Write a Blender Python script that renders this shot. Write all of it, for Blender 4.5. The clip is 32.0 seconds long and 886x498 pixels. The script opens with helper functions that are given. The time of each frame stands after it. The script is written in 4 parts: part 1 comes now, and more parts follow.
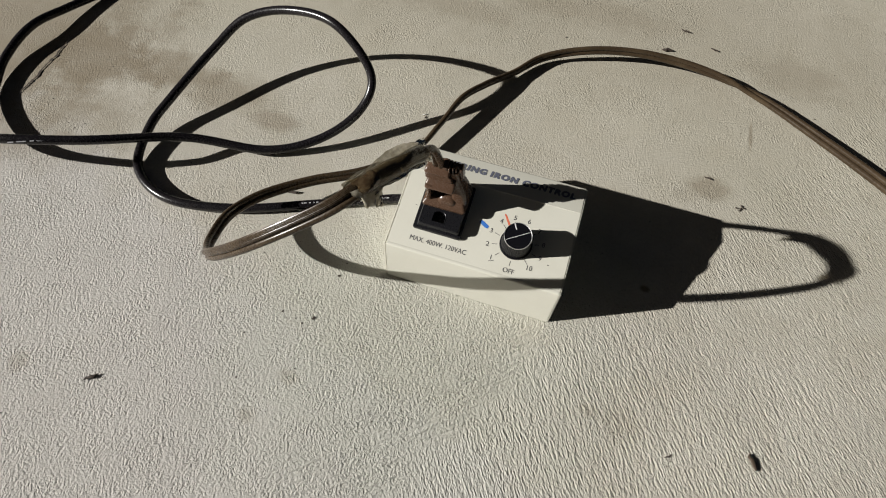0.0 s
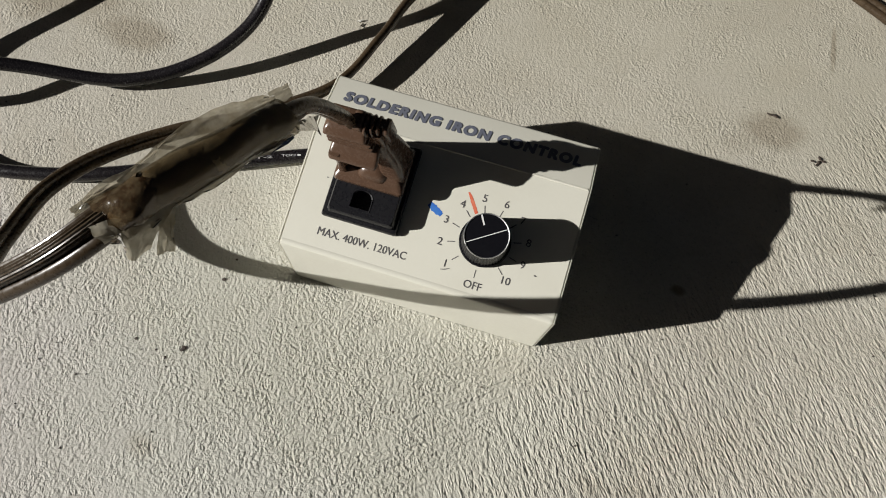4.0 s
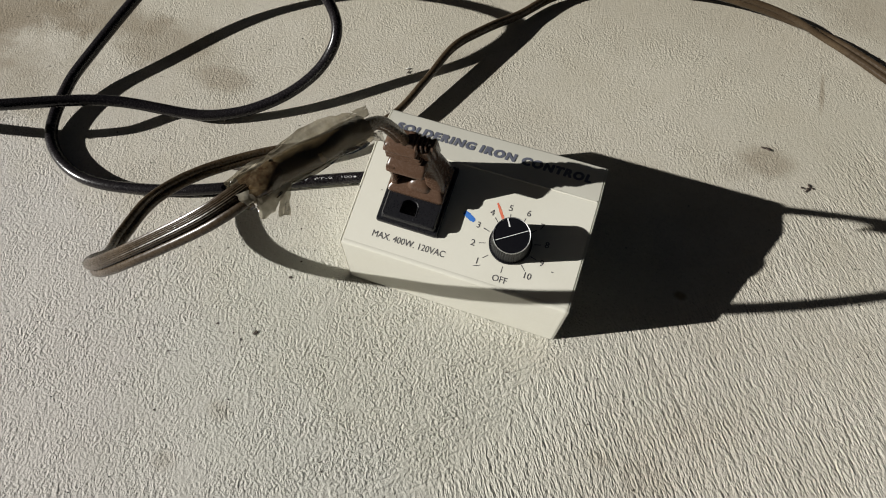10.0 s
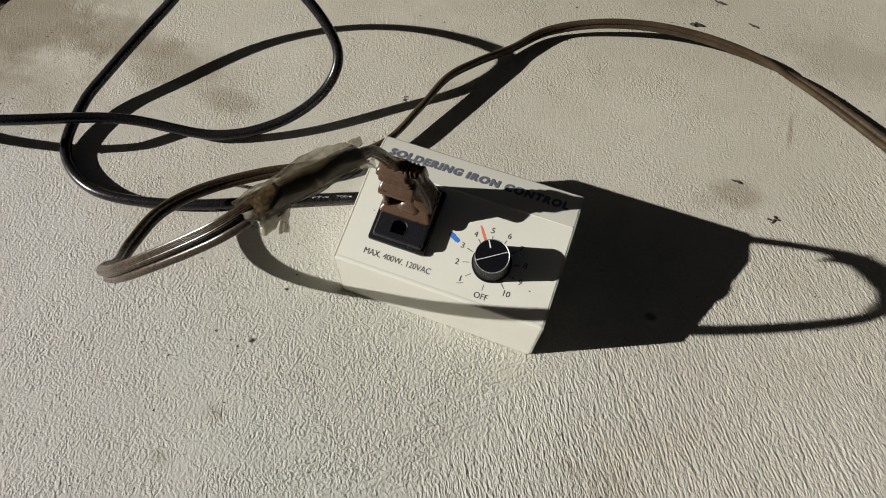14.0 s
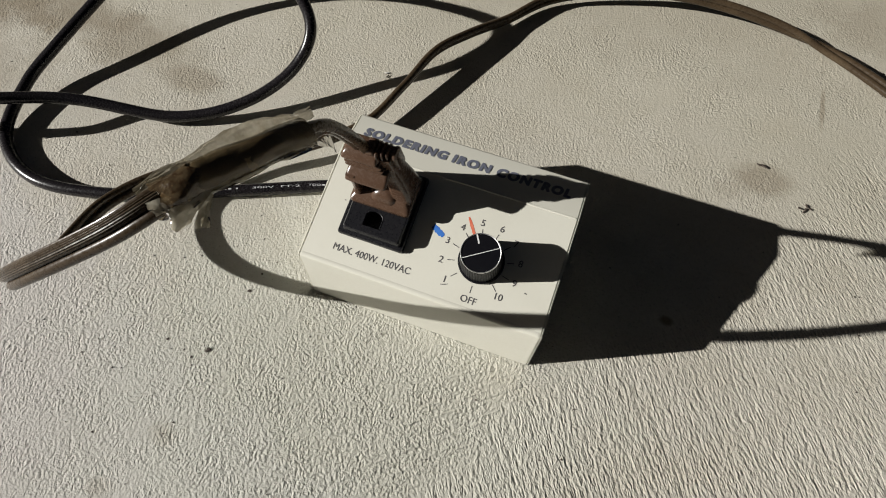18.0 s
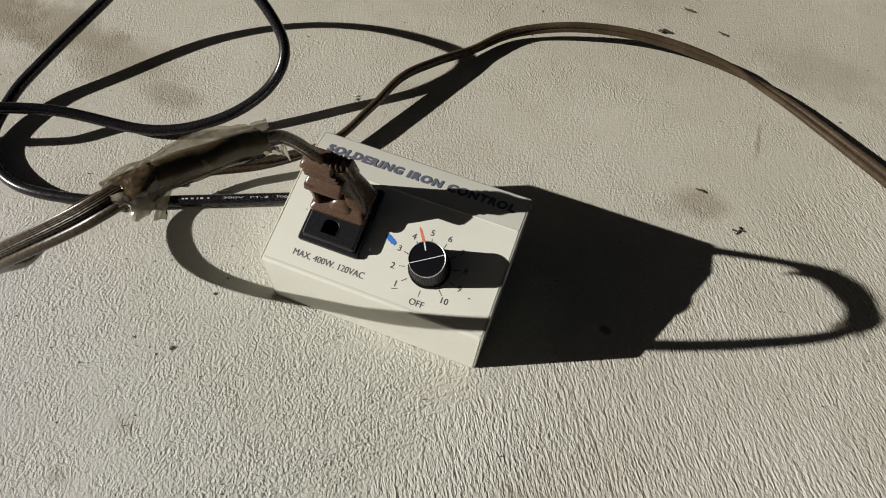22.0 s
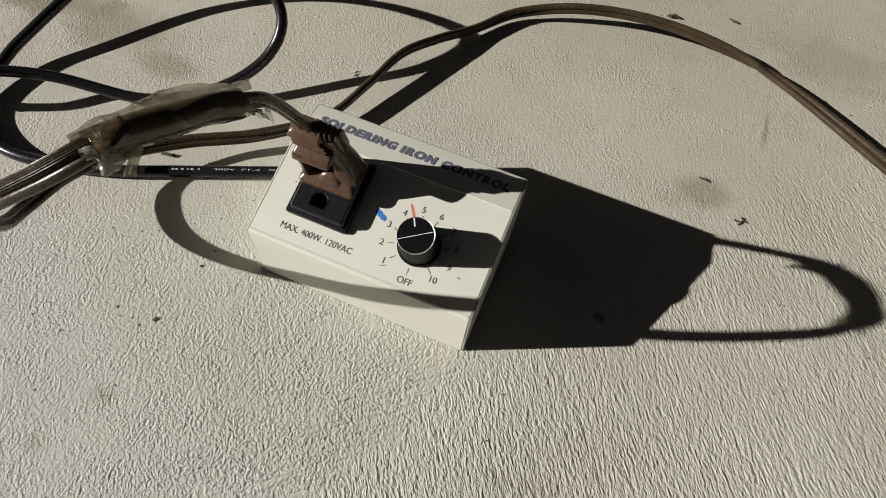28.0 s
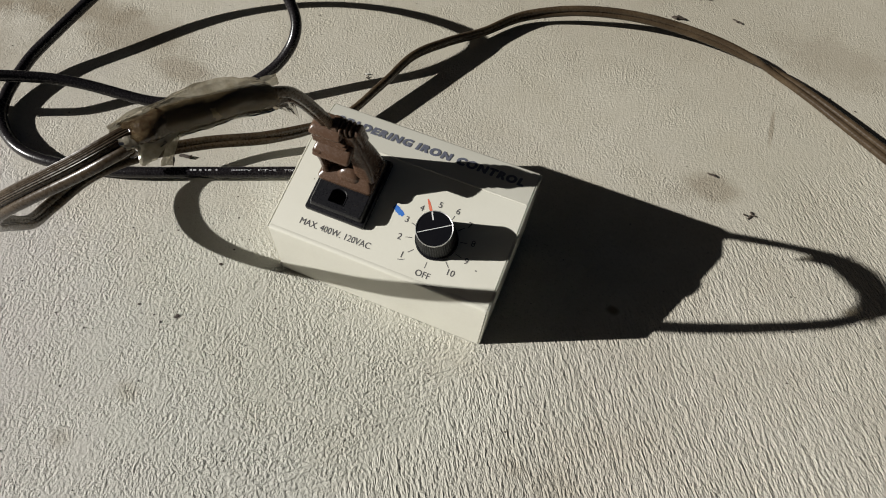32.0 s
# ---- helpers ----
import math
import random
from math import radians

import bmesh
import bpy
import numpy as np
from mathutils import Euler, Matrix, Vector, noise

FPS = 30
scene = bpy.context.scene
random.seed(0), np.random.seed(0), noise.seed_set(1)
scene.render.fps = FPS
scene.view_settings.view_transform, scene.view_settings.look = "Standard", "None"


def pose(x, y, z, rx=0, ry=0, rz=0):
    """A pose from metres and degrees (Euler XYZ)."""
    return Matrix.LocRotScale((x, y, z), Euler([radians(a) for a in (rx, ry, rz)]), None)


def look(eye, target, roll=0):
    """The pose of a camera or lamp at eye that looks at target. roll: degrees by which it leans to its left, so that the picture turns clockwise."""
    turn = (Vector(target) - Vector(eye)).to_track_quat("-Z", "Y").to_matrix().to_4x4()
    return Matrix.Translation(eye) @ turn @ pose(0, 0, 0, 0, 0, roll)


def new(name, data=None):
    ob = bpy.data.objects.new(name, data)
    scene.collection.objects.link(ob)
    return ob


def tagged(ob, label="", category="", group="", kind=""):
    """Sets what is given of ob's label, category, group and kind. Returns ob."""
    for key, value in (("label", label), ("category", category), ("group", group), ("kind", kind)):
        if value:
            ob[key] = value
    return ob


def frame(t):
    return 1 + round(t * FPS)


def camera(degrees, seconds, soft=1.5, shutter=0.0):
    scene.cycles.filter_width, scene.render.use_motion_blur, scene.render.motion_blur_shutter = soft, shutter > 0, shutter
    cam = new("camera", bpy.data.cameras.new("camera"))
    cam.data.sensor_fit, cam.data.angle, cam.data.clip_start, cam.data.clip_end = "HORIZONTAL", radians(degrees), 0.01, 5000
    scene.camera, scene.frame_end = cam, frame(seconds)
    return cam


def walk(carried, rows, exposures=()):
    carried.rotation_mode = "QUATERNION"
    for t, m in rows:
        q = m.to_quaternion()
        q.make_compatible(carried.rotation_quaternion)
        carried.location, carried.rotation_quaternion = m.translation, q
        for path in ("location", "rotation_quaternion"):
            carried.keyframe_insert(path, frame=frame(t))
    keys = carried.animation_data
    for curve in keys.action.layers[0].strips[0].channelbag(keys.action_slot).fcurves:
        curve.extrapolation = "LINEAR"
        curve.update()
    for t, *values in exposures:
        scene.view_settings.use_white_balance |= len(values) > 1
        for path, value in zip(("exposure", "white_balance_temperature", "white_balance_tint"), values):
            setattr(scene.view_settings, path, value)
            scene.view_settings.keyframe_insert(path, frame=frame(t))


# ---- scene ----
cam = camera(75.88, 32.0, soft=1.0)
PATH = [  # seconds, eye in metres, turn in degrees
    (0, 0.0759, -0.1688, 0.3332, 31.45, -2.77, 17.41),
    (0.5, 0.0759, -0.1765, 0.3050, 32.47, -2.37, 17.63),
    (1, 0.0841, -0.1629, 0.2842, 32.71, -2.04, 16.55),
    (1.5, 0.0788, -0.0947, 0.2507, 29.42, -1.22, 15.17),
    (2, 0.0735, -0.0508, 0.2120, 24.79, -0.86, 15.39),
    (2.5, 0.0710, -0.0426, 0.2087, 23.48, -0.65, 15.17),
    (3, 0.0799, -0.0473, 0.2141, 22.27, -0.76, 15.27),
    (3.5, 0.0781, -0.0568, 0.2296, 21.88, -1.59, 16.67),
    (4, 0.0759, -0.0655, 0.2430, 21.93, -2.88, 16.63),
    (4.5, 0.0679, -0.0729, 0.2409, 23.00, -2.44, 16.26),
    (6.5, 0.0775, -0.1147, 0.2975, 25.31, -1.82, 18.48),
    (7, 0.0751, -0.1106, 0.2959, 25.81, -1.54, 18.37),
    (7.5, 0.0806, -0.1076, 0.2707, 26.49, -0.99, 18.40),
    (8, 0.0820, -0.1065, 0.2764, 26.33, -0.71, 18.60),
    (8.5, 0.0852, -0.1051, 0.2769, 26.34, -0.58, 18.72),
    (9, 0.0899, -0.1086, 0.2775, 26.63, -0.52, 18.92),
    (9.5, 0.0869, -0.1059, 0.2782, 26.71, -0.42, 18.39),
    (10, 0.0834, -0.1024, 0.2751, 26.83, -0.72, 18.74),
    (10.5, 0.0848, -0.1030, 0.2834, 26.73, -0.50, 19.12),
    (11, 0.0853, -0.1076, 0.2894, 27.12, -0.72, 19.70),
    (11.5, 0.0859, -0.1111, 0.2892, 27.48, -0.58, 19.46),
    (12, 0.0853, -0.1076, 0.2878, 27.46, -0.75, 19.59),
    (12.5, 0.0909, -0.1080, 0.2887, 27.77, -1.06, 19.51),
    (13, 0.0924, -0.1086, 0.2870, 28.24, -0.83, 19.28),
    (13.5, 0.0859, -0.1064, 0.2934, 28.26, -1.51, 20.05),
    (14, 0.0908, -0.1097, 0.2935, 28.62, -1.82, 20.01),
    (14.5, 0.0898, -0.1095, 0.2836, 28.96, -1.47, 19.50),
    (15, 0.0923, -0.1065, 0.2818, 28.84, -1.41, 19.81),
    (15.5, 0.0938, -0.1020, 0.2848, 28.51, -1.03, 19.49),
    (17.5, 0.0887, -0.0924, 0.2736, 27.77, -1.54, 20.46),
    (18, 0.0942, -0.0863, 0.2593, 27.77, -1.23, 20.04),
    (18.5, 0.0976, -0.0847, 0.2595, 27.40, -0.95, 19.48),
    (19, 0.1175, -0.0886, 0.2642, 27.88, -0.81, 18.48),
    (19.5, 0.1246, -0.1032, 0.2646, 29.67, -1.08, 22.34),
    (20, 0.1146, -0.0892, 0.2739, 29.81, -1.33, 21.09),
    (20.5, 0.1121, -0.0957, 0.2722, 30.08, -1.96, 21.50),
    (21, 0.1104, -0.1014, 0.2733, 30.14, -2.47, 21.39),
    (21.5, 0.1133, -0.0947, 0.2721, 30.03, -3.03, 21.22),
    (22, 0.1151, -0.0969, 0.2732, 30.48, -3.02, 20.56),
    (22.5, 0.1173, -0.0928, 0.2837, 30.49, -3.18, 20.52),
    (23, 0.1300, -0.0993, 0.2761, 30.81, -2.37, 19.43),
    (23.5, 0.1290, -0.1010, 0.2730, 30.47, -0.26, 22.86),
    (24, 0.1244, -0.0940, 0.2727, 31.20, -2.84, 22.69),
    (24.5, 0.1186, -0.0984, 0.2701, 30.72, -3.68, 23.00),
    (25, 0.1186, -0.0954, 0.2660, 30.36, -4.03, 22.85),
    (25.5, 0.1203, -0.0958, 0.2646, 29.93, -3.79, 22.52),
    (27.5, 0.1225, -0.0960, 0.2627, 29.67, -3.86, 22.50),
    (28, 0.1222, -0.0961, 0.2643, 29.55, -3.59, 22.49),
    (28.5, 0.1226, -0.0964, 0.2654, 29.67, -3.39, 22.05),
    (29, 0.1181, -0.0954, 0.2621, 29.56, -3.39, 21.97),
    (29.5, 0.1179, -0.0926, 0.2570, 29.87, -3.21, 21.87),
    (30, 0.1179, -0.0955, 0.2588, 29.79, -3.07, 21.66),
    (30.5, 0.1169, -0.0986, 0.2599, 29.77, -2.96, 21.47),
    (31, 0.1146, -0.1011, 0.2608, 30.06, -2.76, 21.56),
    (31.5, 0.1142, -0.1057, 0.2699, 30.04, -3.65, 23.08),
    (32, 0.1188, -0.1067, 0.2644, 30.55, -3.16, 22.01),
]
walk(cam, [(t, pose(*p)) for t, *p in PATH])

# ---- light ----
SUN_WAY = Vector((2.03, 0.96, -1.0)).normalized()
lamp = bpy.data.lights.new("sun", "SUN")
lamp.energy, lamp.angle, lamp.color = 5.0, radians(0.53), (1.0, 0.984, 0.948)
sun = new("sun", lamp)
sun.matrix_world = look((-1.0, -0.5, 0.5), Vector((-1.0, -0.5, 0.5)) + SUN_WAY)
world = bpy.data.worlds.new("sky")
scene.world = world
world.use_nodes = True
sky = world.node_tree.nodes.new("ShaderNodeTexSky")
sky.sky_type, sky.sun_disc = "NISHITA", False
sky.sun_elevation = math.asin(-SUN_WAY.z)
sky.sun_rotation = math.atan2(-SUN_WAY.x, -SUN_WAY.y)
back = world.node_tree.nodes["Background"]
world.node_tree.links.new(sky.outputs[0], back.inputs[0])
sky.air_density, sky.dust_density, sky.ozone_density = 0.9, 6.0, 0.3
back.inputs[1].default_value = 0.0041
scene.view_settings.exposure = 0.38

MM = 0.001


# ---- materials ----
def node(nt, kind, **sets):
    n = nt.nodes.new(kind)
    for key, value in sets.items():
        if key in n.inputs:
            n.inputs[key].default_value = value
    return n


def noise_tex(nt, vec, scale, detail=3.0, rough=0.55):
    n = node(nt, "ShaderNodeTexNoise", Scale=scale, Detail=detail, Roughness=rough)
    nt.links.new(vec, n.inputs["Vector"])
    return n.outputs["Fac"]


def ramp(nt, fac, lo, hi, a=0.0, b=1.0):
    n = node(nt, "ShaderNodeMapRange")
    n.inputs["From Min"].default_value, n.inputs["From Max"].default_value = lo, hi
    n.inputs["To Min"].default_value, n.inputs["To Max"].default_value = a, b
    nt.links.new(fac, n.inputs["Value"])
    return n.outputs[0]


def mix_color(nt, fac, a, b, blend="MIX"):
    n = nt.nodes.new("ShaderNodeMix")
    n.data_type, n.blend_type = "RGBA", blend
    for sock, value in ((n.inputs[0], fac), (n.inputs[6], a), (n.inputs[7], b)):
        if isinstance(value, (int, float)):
            sock.default_value = value
        elif isinstance(value, tuple):
            sock.default_value = (*value, 1.0)
        else:
            nt.links.new(value, sock)
    return n.outputs[2]


def maths(nt, op, a, b=0.0):
    n = nt.nodes.new("ShaderNodeMath")
    n.operation = op
    for sock, value in zip(n.inputs, (a, b)):
        if isinstance(value, (int, float)):
            sock.default_value = value
        else:
            nt.links.new(value, sock)
    return n.outputs[0]


def mat(name, color, rough=0.5, worn=None, grain=900.0, amount=0.35, bump=0.00005, metal=0.0, patch=60.0, spec=0.5):
    """A surface with wear at two scales: large patches towards the worn colour and a fine grain."""
    m = bpy.data.materials.new(name)
    m.use_nodes = True
    nt = m.node_tree
    b = nt.nodes["Principled BSDF"]
    pos = nt.nodes.new("ShaderNodeTexCoord").outputs["Object"]
    worn = worn or tuple(c * 0.7 for c in color)
    big = ramp(nt, noise_tex(nt, pos, patch, 4.0), 0.45, 0.75)
    fine = noise_tex(nt, pos, grain, 2.0)
    fac = maths(nt, "MULTIPLY", maths(nt, "ADD", maths(nt, "MULTIPLY", big, 0.7), maths(nt, "MULTIPLY", fine, 0.5)), amount)
    nt.links.new(mix_color(nt, fac, color, worn), b.inputs["Base Color"])
    nt.links.new(ramp(nt, fine, 0.3, 0.7, rough - 0.06, rough + 0.08), b.inputs["Roughness"])
    b.inputs["Metallic"].default_value = metal
    b.inputs["Specular IOR Level"].default_value = spec
    if bump:
        bp = node(nt, "ShaderNodeBump", Strength=0.6, Distance=bump)
        nt.links.new(fine, bp.inputs["Height"])
        nt.links.new(bp.outputs[0], b.inputs["Normal"])
    return m


BROOM = Vector((0.53, -0.85, 0.0)).normalized()


def concrete_material():
    m = bpy.data.materials.new("broomed_concrete")
    m.use_nodes = True
    nt = m.node_tree
    b = nt.nodes["Principled BSDF"]
    pos = nt.nodes.new("ShaderNodeTexCoord").outputs["Object"]
    col = mix_color(nt, ramp(nt, noise_tex(nt, pos, 9.0, 5.0, 0.6), 0.35, 0.68), (0.56, 0.526, 0.456), (0.463, 0.434, 0.37))
    col = mix_color(nt, ramp(nt, noise_tex(nt, pos, 55.0, 4.0), 0.42, 0.7, 0.0, 0.55), col, (0.482, 0.444, 0.37))
    col = mix_color(nt, ramp(nt, noise_tex(nt, pos, 17.0, 6.0, 0.68), 0.52, 0.66, 0.0, 0.42), col, (0.455, 0.41, 0.335))
    col = mix_color(nt, ramp(nt, noise_tex(nt, pos, 420.0, 3.0), 0.5, 0.75, 0.0, 0.4), col, (0.36, 0.335, 0.29))
    col = mix_color(nt, ramp(nt, noise_tex(nt, pos, 900.0, 2.0), 0.62, 0.78, 0.0, 0.6), col, (0.72, 0.69, 0.62))
    col = mix_color(nt, ramp(nt, noise_tex(nt, pos, 1250.0, 1.0), 0.63, 0.76, 0.0, 0.75), col, (0.2, 0.18, 0.15))
    # greyer cement where the surface skin has worn off
    grey = nt.nodes.new("ShaderNodeVectorMath")
    grey.operation = "DOT_PRODUCT"
    grey.inputs[1].default_value = (-0.35, -0.936, 0.0)
    nt.links.new(pos, grey.inputs[0])
    worn = maths(nt, "ADD", grey.outputs["Value"], maths(nt, "MULTIPLY", maths(nt, "SUBTRACT", noise_tex(nt, pos, 26.0, 5.0, 0.6), 0.5), 0.09))
    reach = nt.nodes.new("ShaderNodeVectorMath")
    reach.operation = "DISTANCE"
    reach.inputs[1].default_value = (-0.08, -0.2, 0.0)
    nt.links.new(pos, reach.inputs[0])
    patch = maths(nt, "ADD", reach.outputs["Value"], maths(nt, "MULTIPLY", maths(nt, "SUBTRACT", noise_tex(nt, pos, 9.0, 5.0, 0.6), 0.5), 0.3))
    grey_area = maths(nt, "MULTIPLY", ramp(nt, worn, 0.045, 0.072, 0.0, 0.6), ramp(nt, patch, 0.3, 0.4, 1.0, 0.0))
    col = mix_color(nt, grey_area, col, (0.518, 0.495, 0.476))
    # a paler, slightly green patch of cement in front of the box
    spot = nt.nodes.new("ShaderNodeVectorMath")
    spot.operation = "DISTANCE"
    spot.inputs[1].default_value = (0.03, -0.04, 0.0)
    nt.links.new(pos, spot.inputs[0])
    spread = maths(nt, "ADD", spot.outputs["Value"], maths(nt, "MULTIPLY", maths(nt, "SUBTRACT", noise_tex(nt, pos, 30.0, 5.0, 0.6), 0.5), 0.12))
    col = mix_color(nt, ramp(nt, spread, 0.07, 0.15, 0.6, 0.0), col, (0.51, 0.508, 0.44))
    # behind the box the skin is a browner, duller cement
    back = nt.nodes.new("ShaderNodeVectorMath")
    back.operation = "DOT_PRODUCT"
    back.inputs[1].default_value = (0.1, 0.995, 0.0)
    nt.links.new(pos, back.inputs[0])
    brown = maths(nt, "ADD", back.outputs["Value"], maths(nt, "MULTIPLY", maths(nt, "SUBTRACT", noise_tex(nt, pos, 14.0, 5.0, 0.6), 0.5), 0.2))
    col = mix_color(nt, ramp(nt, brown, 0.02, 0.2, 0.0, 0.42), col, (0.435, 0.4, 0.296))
    # old stains: place, half widths and strength, all in metres
    for x, y, rx, ry, k in STAINS:
        sub = nt.nodes.new("ShaderNodeVectorMath")
        sub.operation = "SUBTRACT"
        sub.inputs[1].default_value = (x, y, 0.0)
        nt.links.new(pos, sub.inputs[0])
        div = nt.nodes.new("ShaderNodeVectorMath")
        div.operation = "MULTIPLY"
        div.inputs[1].default_value = (1 / rx, 1 / ry, 0.0)
        nt.links.new(sub.outputs[0], div.inputs[0])
        ln = nt.nodes.new("ShaderNodeVectorMath")
        ln.operation = "LENGTH"
        nt.links.new(div.outputs[0], ln.inputs[0])
        d = maths(nt, "ADD", ln.outputs["Value"], maths(nt, "MULTIPLY", maths(nt, "SUBTRACT", noise_tex(nt, pos, 40.0, 4.0, 0.65), 0.5), 1.2))
        col = mix_color(nt, ramp(nt, d, 0.5, 1.0, k, 0.0), col, (0.24, 0.197, 0.137))
    nt.links.new(col, b.inputs["Base Color"])
    b.inputs["Roughness"].default_value = 0.88
    b.inputs["Specular IOR Level"].default_value = 0.25
    swept = node(nt, "ShaderNodeAttribute")
    swept.attribute_name = "broomed"

    def slits(scale, stretch, detail, flat, way=BROOM):
        """Noise drawn out along the broom strokes, flat in between, with sharp ridges and slits."""
        turn = nt.nodes.new("ShaderNodeMapping")
        turn.vector_type = "TEXTURE"
        turn.inputs["Rotation"].default_value = (0, 0, math.atan2(way.y, way.x))
        turn.inputs["Scale"].default_value = (1 / stretch, 1.0, 1.0)
        nt.links.new(pos, turn.inputs["Vector"])
        n = noise_tex(nt, turn.outputs[0], scale, detail, 0.55)
        return maths(nt, "SUBTRACT", ramp(nt, n, 0.5 + flat, 0.74), ramp(nt, n, 0.5 - flat, 0.26))

    grain = node(nt, "ShaderNodeAttribute")
    grain.attribute_name = "grain"
    drawn = node(nt, "ShaderNodeAttribute")
    drawn.attribute_name = "drawn"
    pores = maths(nt, "MULTIPLY", slits(1300.0, 0.95, 1.0, 0.0), 0.06)
    rough_area = maths(nt, "MULTIPLY", maths(nt, "ADD", maths(nt, "MULTIPLY", slits(900.0, 0.9, 2.0, 0.0), 0.8), maths(nt, "MULTIPLY", slits(480.0, 0.9, 1.0, 0.0), 0.5)), maths(nt, "MULTIPLY", grain.outputs["Fac"], ramp(nt, noise_tex(nt, pos, 75.0, 3.0), 0.35, 0.65, 0.85, 2.0)))
    strokes = maths(nt, "MULTIPLY", slits(620.0, 0.08, 1.0, 0.03, Vector((0.79, 0.61, 0.0))), maths(nt, "MULTIPLY", drawn.outputs["Fac"], 0.4))
    rough_area = maths(nt, "ADD", rough_area, strokes)
    grooves = maths(nt, "ADD", slits(740.0, 0.28, 0.9, 0.05), maths(nt, "MULTIPLY", slits(900.0, 0.35, 1.5, 0.02), 0.34))
    beads = slits(850.0, 0.65, 1.5, 0.0)
    swept_area = maths(nt, "MULTIPLY", maths(nt, "ADD", maths(nt, "MULTIPLY", grooves, 0.37), maths(nt, "MULTIPLY", beads, 0.26)), ramp(nt, grain.outputs["Fac"], 0.0, 0.4, 0.55, 1.15))
    pick = nt.nodes.new("ShaderNodeMix")
    nt.links.new(swept.outputs["Fac"], pick.inputs[0])
    nt.links.new(rough_area, pick.inputs[2])
    nt.links.new(swept_area, pick.inputs[3])
    fine = maths(nt, "ADD", pores, pick.outputs[0])
    bp = node(nt, "ShaderNodeBump", Strength=1.0, Distance=0.0006)
    nt.links.new(fine, bp.inputs["Height"])
    nt.links.new(bp.outputs[0], b.inputs["Normal"])
    return m


STAINS = ((-0.044, -0.113, 0.007, 0.006, 0.28), (0.145, -0.048, 0.009, 0.006, 0.3), (0.188, 0.135, 0.012, 0.007, 0.2), (0.1, 0.34, 0.45, 0.14, 0.2), (-0.30, 0.115, 0.06, 0.045, 0.65), (-0.235, 0.125, 0.05, 0.026, 0.55), (-0.185, 0.115, 0.055, 0.025, 0.55), (-0.13, 0.10, 0.026, 0.013, 0.5),
          (0.205, 0.148, 0.022, 0.014, 0.55), (-0.39, 0.02, 0.05, 0.05, 0.4), (-0.42, 0.16, 0.19, 0.15, 0.5), (-0.46, 0.08, 0.26, 0.17, 0.4), (-0.36, 0.235, 0.12, 0.05, 0.4), (-0.36, 0.04, 0.1, 0.08, 0.34), (-0.27, 0.06, 0.07, 0.04, 0.2), (0.07, 0.33, 0.12, 0.03, 0.3), (-0.05, 0.29, 0.1, 0.02, 0.25), (0.27, 0.30, 0.05, 0.03, 0.3), (0.2345, 0.214, 0.0024, 0.02, 0.6), (0.168, 0.0455, 0.004, 0.003, 0.9),
          (0.165, -0.05, 0.016, 0.012, 0.2), (-0.03, -0.085, 0.008, 0.006, 0.3), (0.01, 0.165, 0.03, 0.01, 0.2), (-0.185, -0.126, 0.007, 0.008, 0.3))

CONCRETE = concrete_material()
CREAM = mat("cream_enamel", (0.63, 0.615, 0.535), 0.42, (0.5, 0.475, 0.385), 700.0, 0.28, 0.00002, patch=45.0)
INK_BLUE = mat("grey_blue_ink", (0.115, 0.125, 0.165), 0.5, (0.2, 0.2, 0.22), 1500.0, 0.5, 0.0)
INK = mat("dark_grey_ink", (0.075, 0.07, 0.075), 0.5, (0.16, 0.15, 0.14), 1500.0, 0.5, 0.0)
BLUE_MARK = mat("blue_marker", (0.03, 0.12, 0.46), 0.4, (0.06, 0.22, 0.6), 700.0, 0.8, 0.0, patch=250.0)
RED_MARK = mat("red_marker", (0.62, 0.11, 0.055), 0.45, (0.7, 0.3, 0.19), 700.0, 0.8, 0.0, patch=250.0)
BLACK_PLASTIC = mat("black_moulded_plastic", (0.007, 0.007, 0.009), 0.3, (0.02, 0.019, 0.019), 1200.0, 0.35, 0.00001, spec=0.4)
KNOB_CAP = mat("matt_black_cap", (0.004, 0.004, 0.006), 0.45, (0.01, 0.01, 0.011), 1200.0, 0.4, 0.00002, spec=0.1)
ALU = mat("worn_aluminium", (0.86, 0.86, 0.86), 0.4, (0.4, 0.39, 0.38), 1400.0, 0.55, 0.00004, 1.0, 300.0)
WHITE_LINE = mat("white_filled_line", (0.75, 0.75, 0.73), 0.5, (0.4, 0.4, 0.4), 900.0, 0.5, 0.0)
BROWN_PLUG = mat("brown_moulded_rubber", (0.072, 0.041, 0.026), 0.25, (0.12, 0.075, 0.05), 900.0, 0.45, 0.00002, patch=120.0, spec=0.45)
CORD_BROWN = mat("aged_brown_flex", (0.033, 0.022, 0.013), 0.28, (0.19, 0.135, 0.078), 800.0, 0.32, 0.00003, patch=45.0, spec=0.34)
CORD_TAPED = mat("brown_cord_under_tape", (0.085, 0.06, 0.029), 0.4, (0.15, 0.095, 0.043), 500.0, 0.4, 0.00003, patch=180.0, spec=0.3)
CORD_BLACK = mat("black_flex", (0.008, 0.0068, 0.0085), 0.25, (0.03, 0.026, 0.025), 900.0, 0.4, 0.00003, patch=70.0, spec=0.42)
PRINT_WHITE = mat("white_print", (0.5, 0.5, 0.52), 0.5, (0.3, 0.3, 0.3), 1500.0, 0.6, 0.0)
BARK = mat("dry_dark_plant", (0.035, 0.026, 0.02), 0.8, (0.1, 0.07, 0.05), 1500.0, 0.7, 0.00008)
HUSK = mat("dry_husk", (0.05, 0.033, 0.022), 0.8, (0.11, 0.08, 0.05), 1500.0, 0.7, 0.00008)
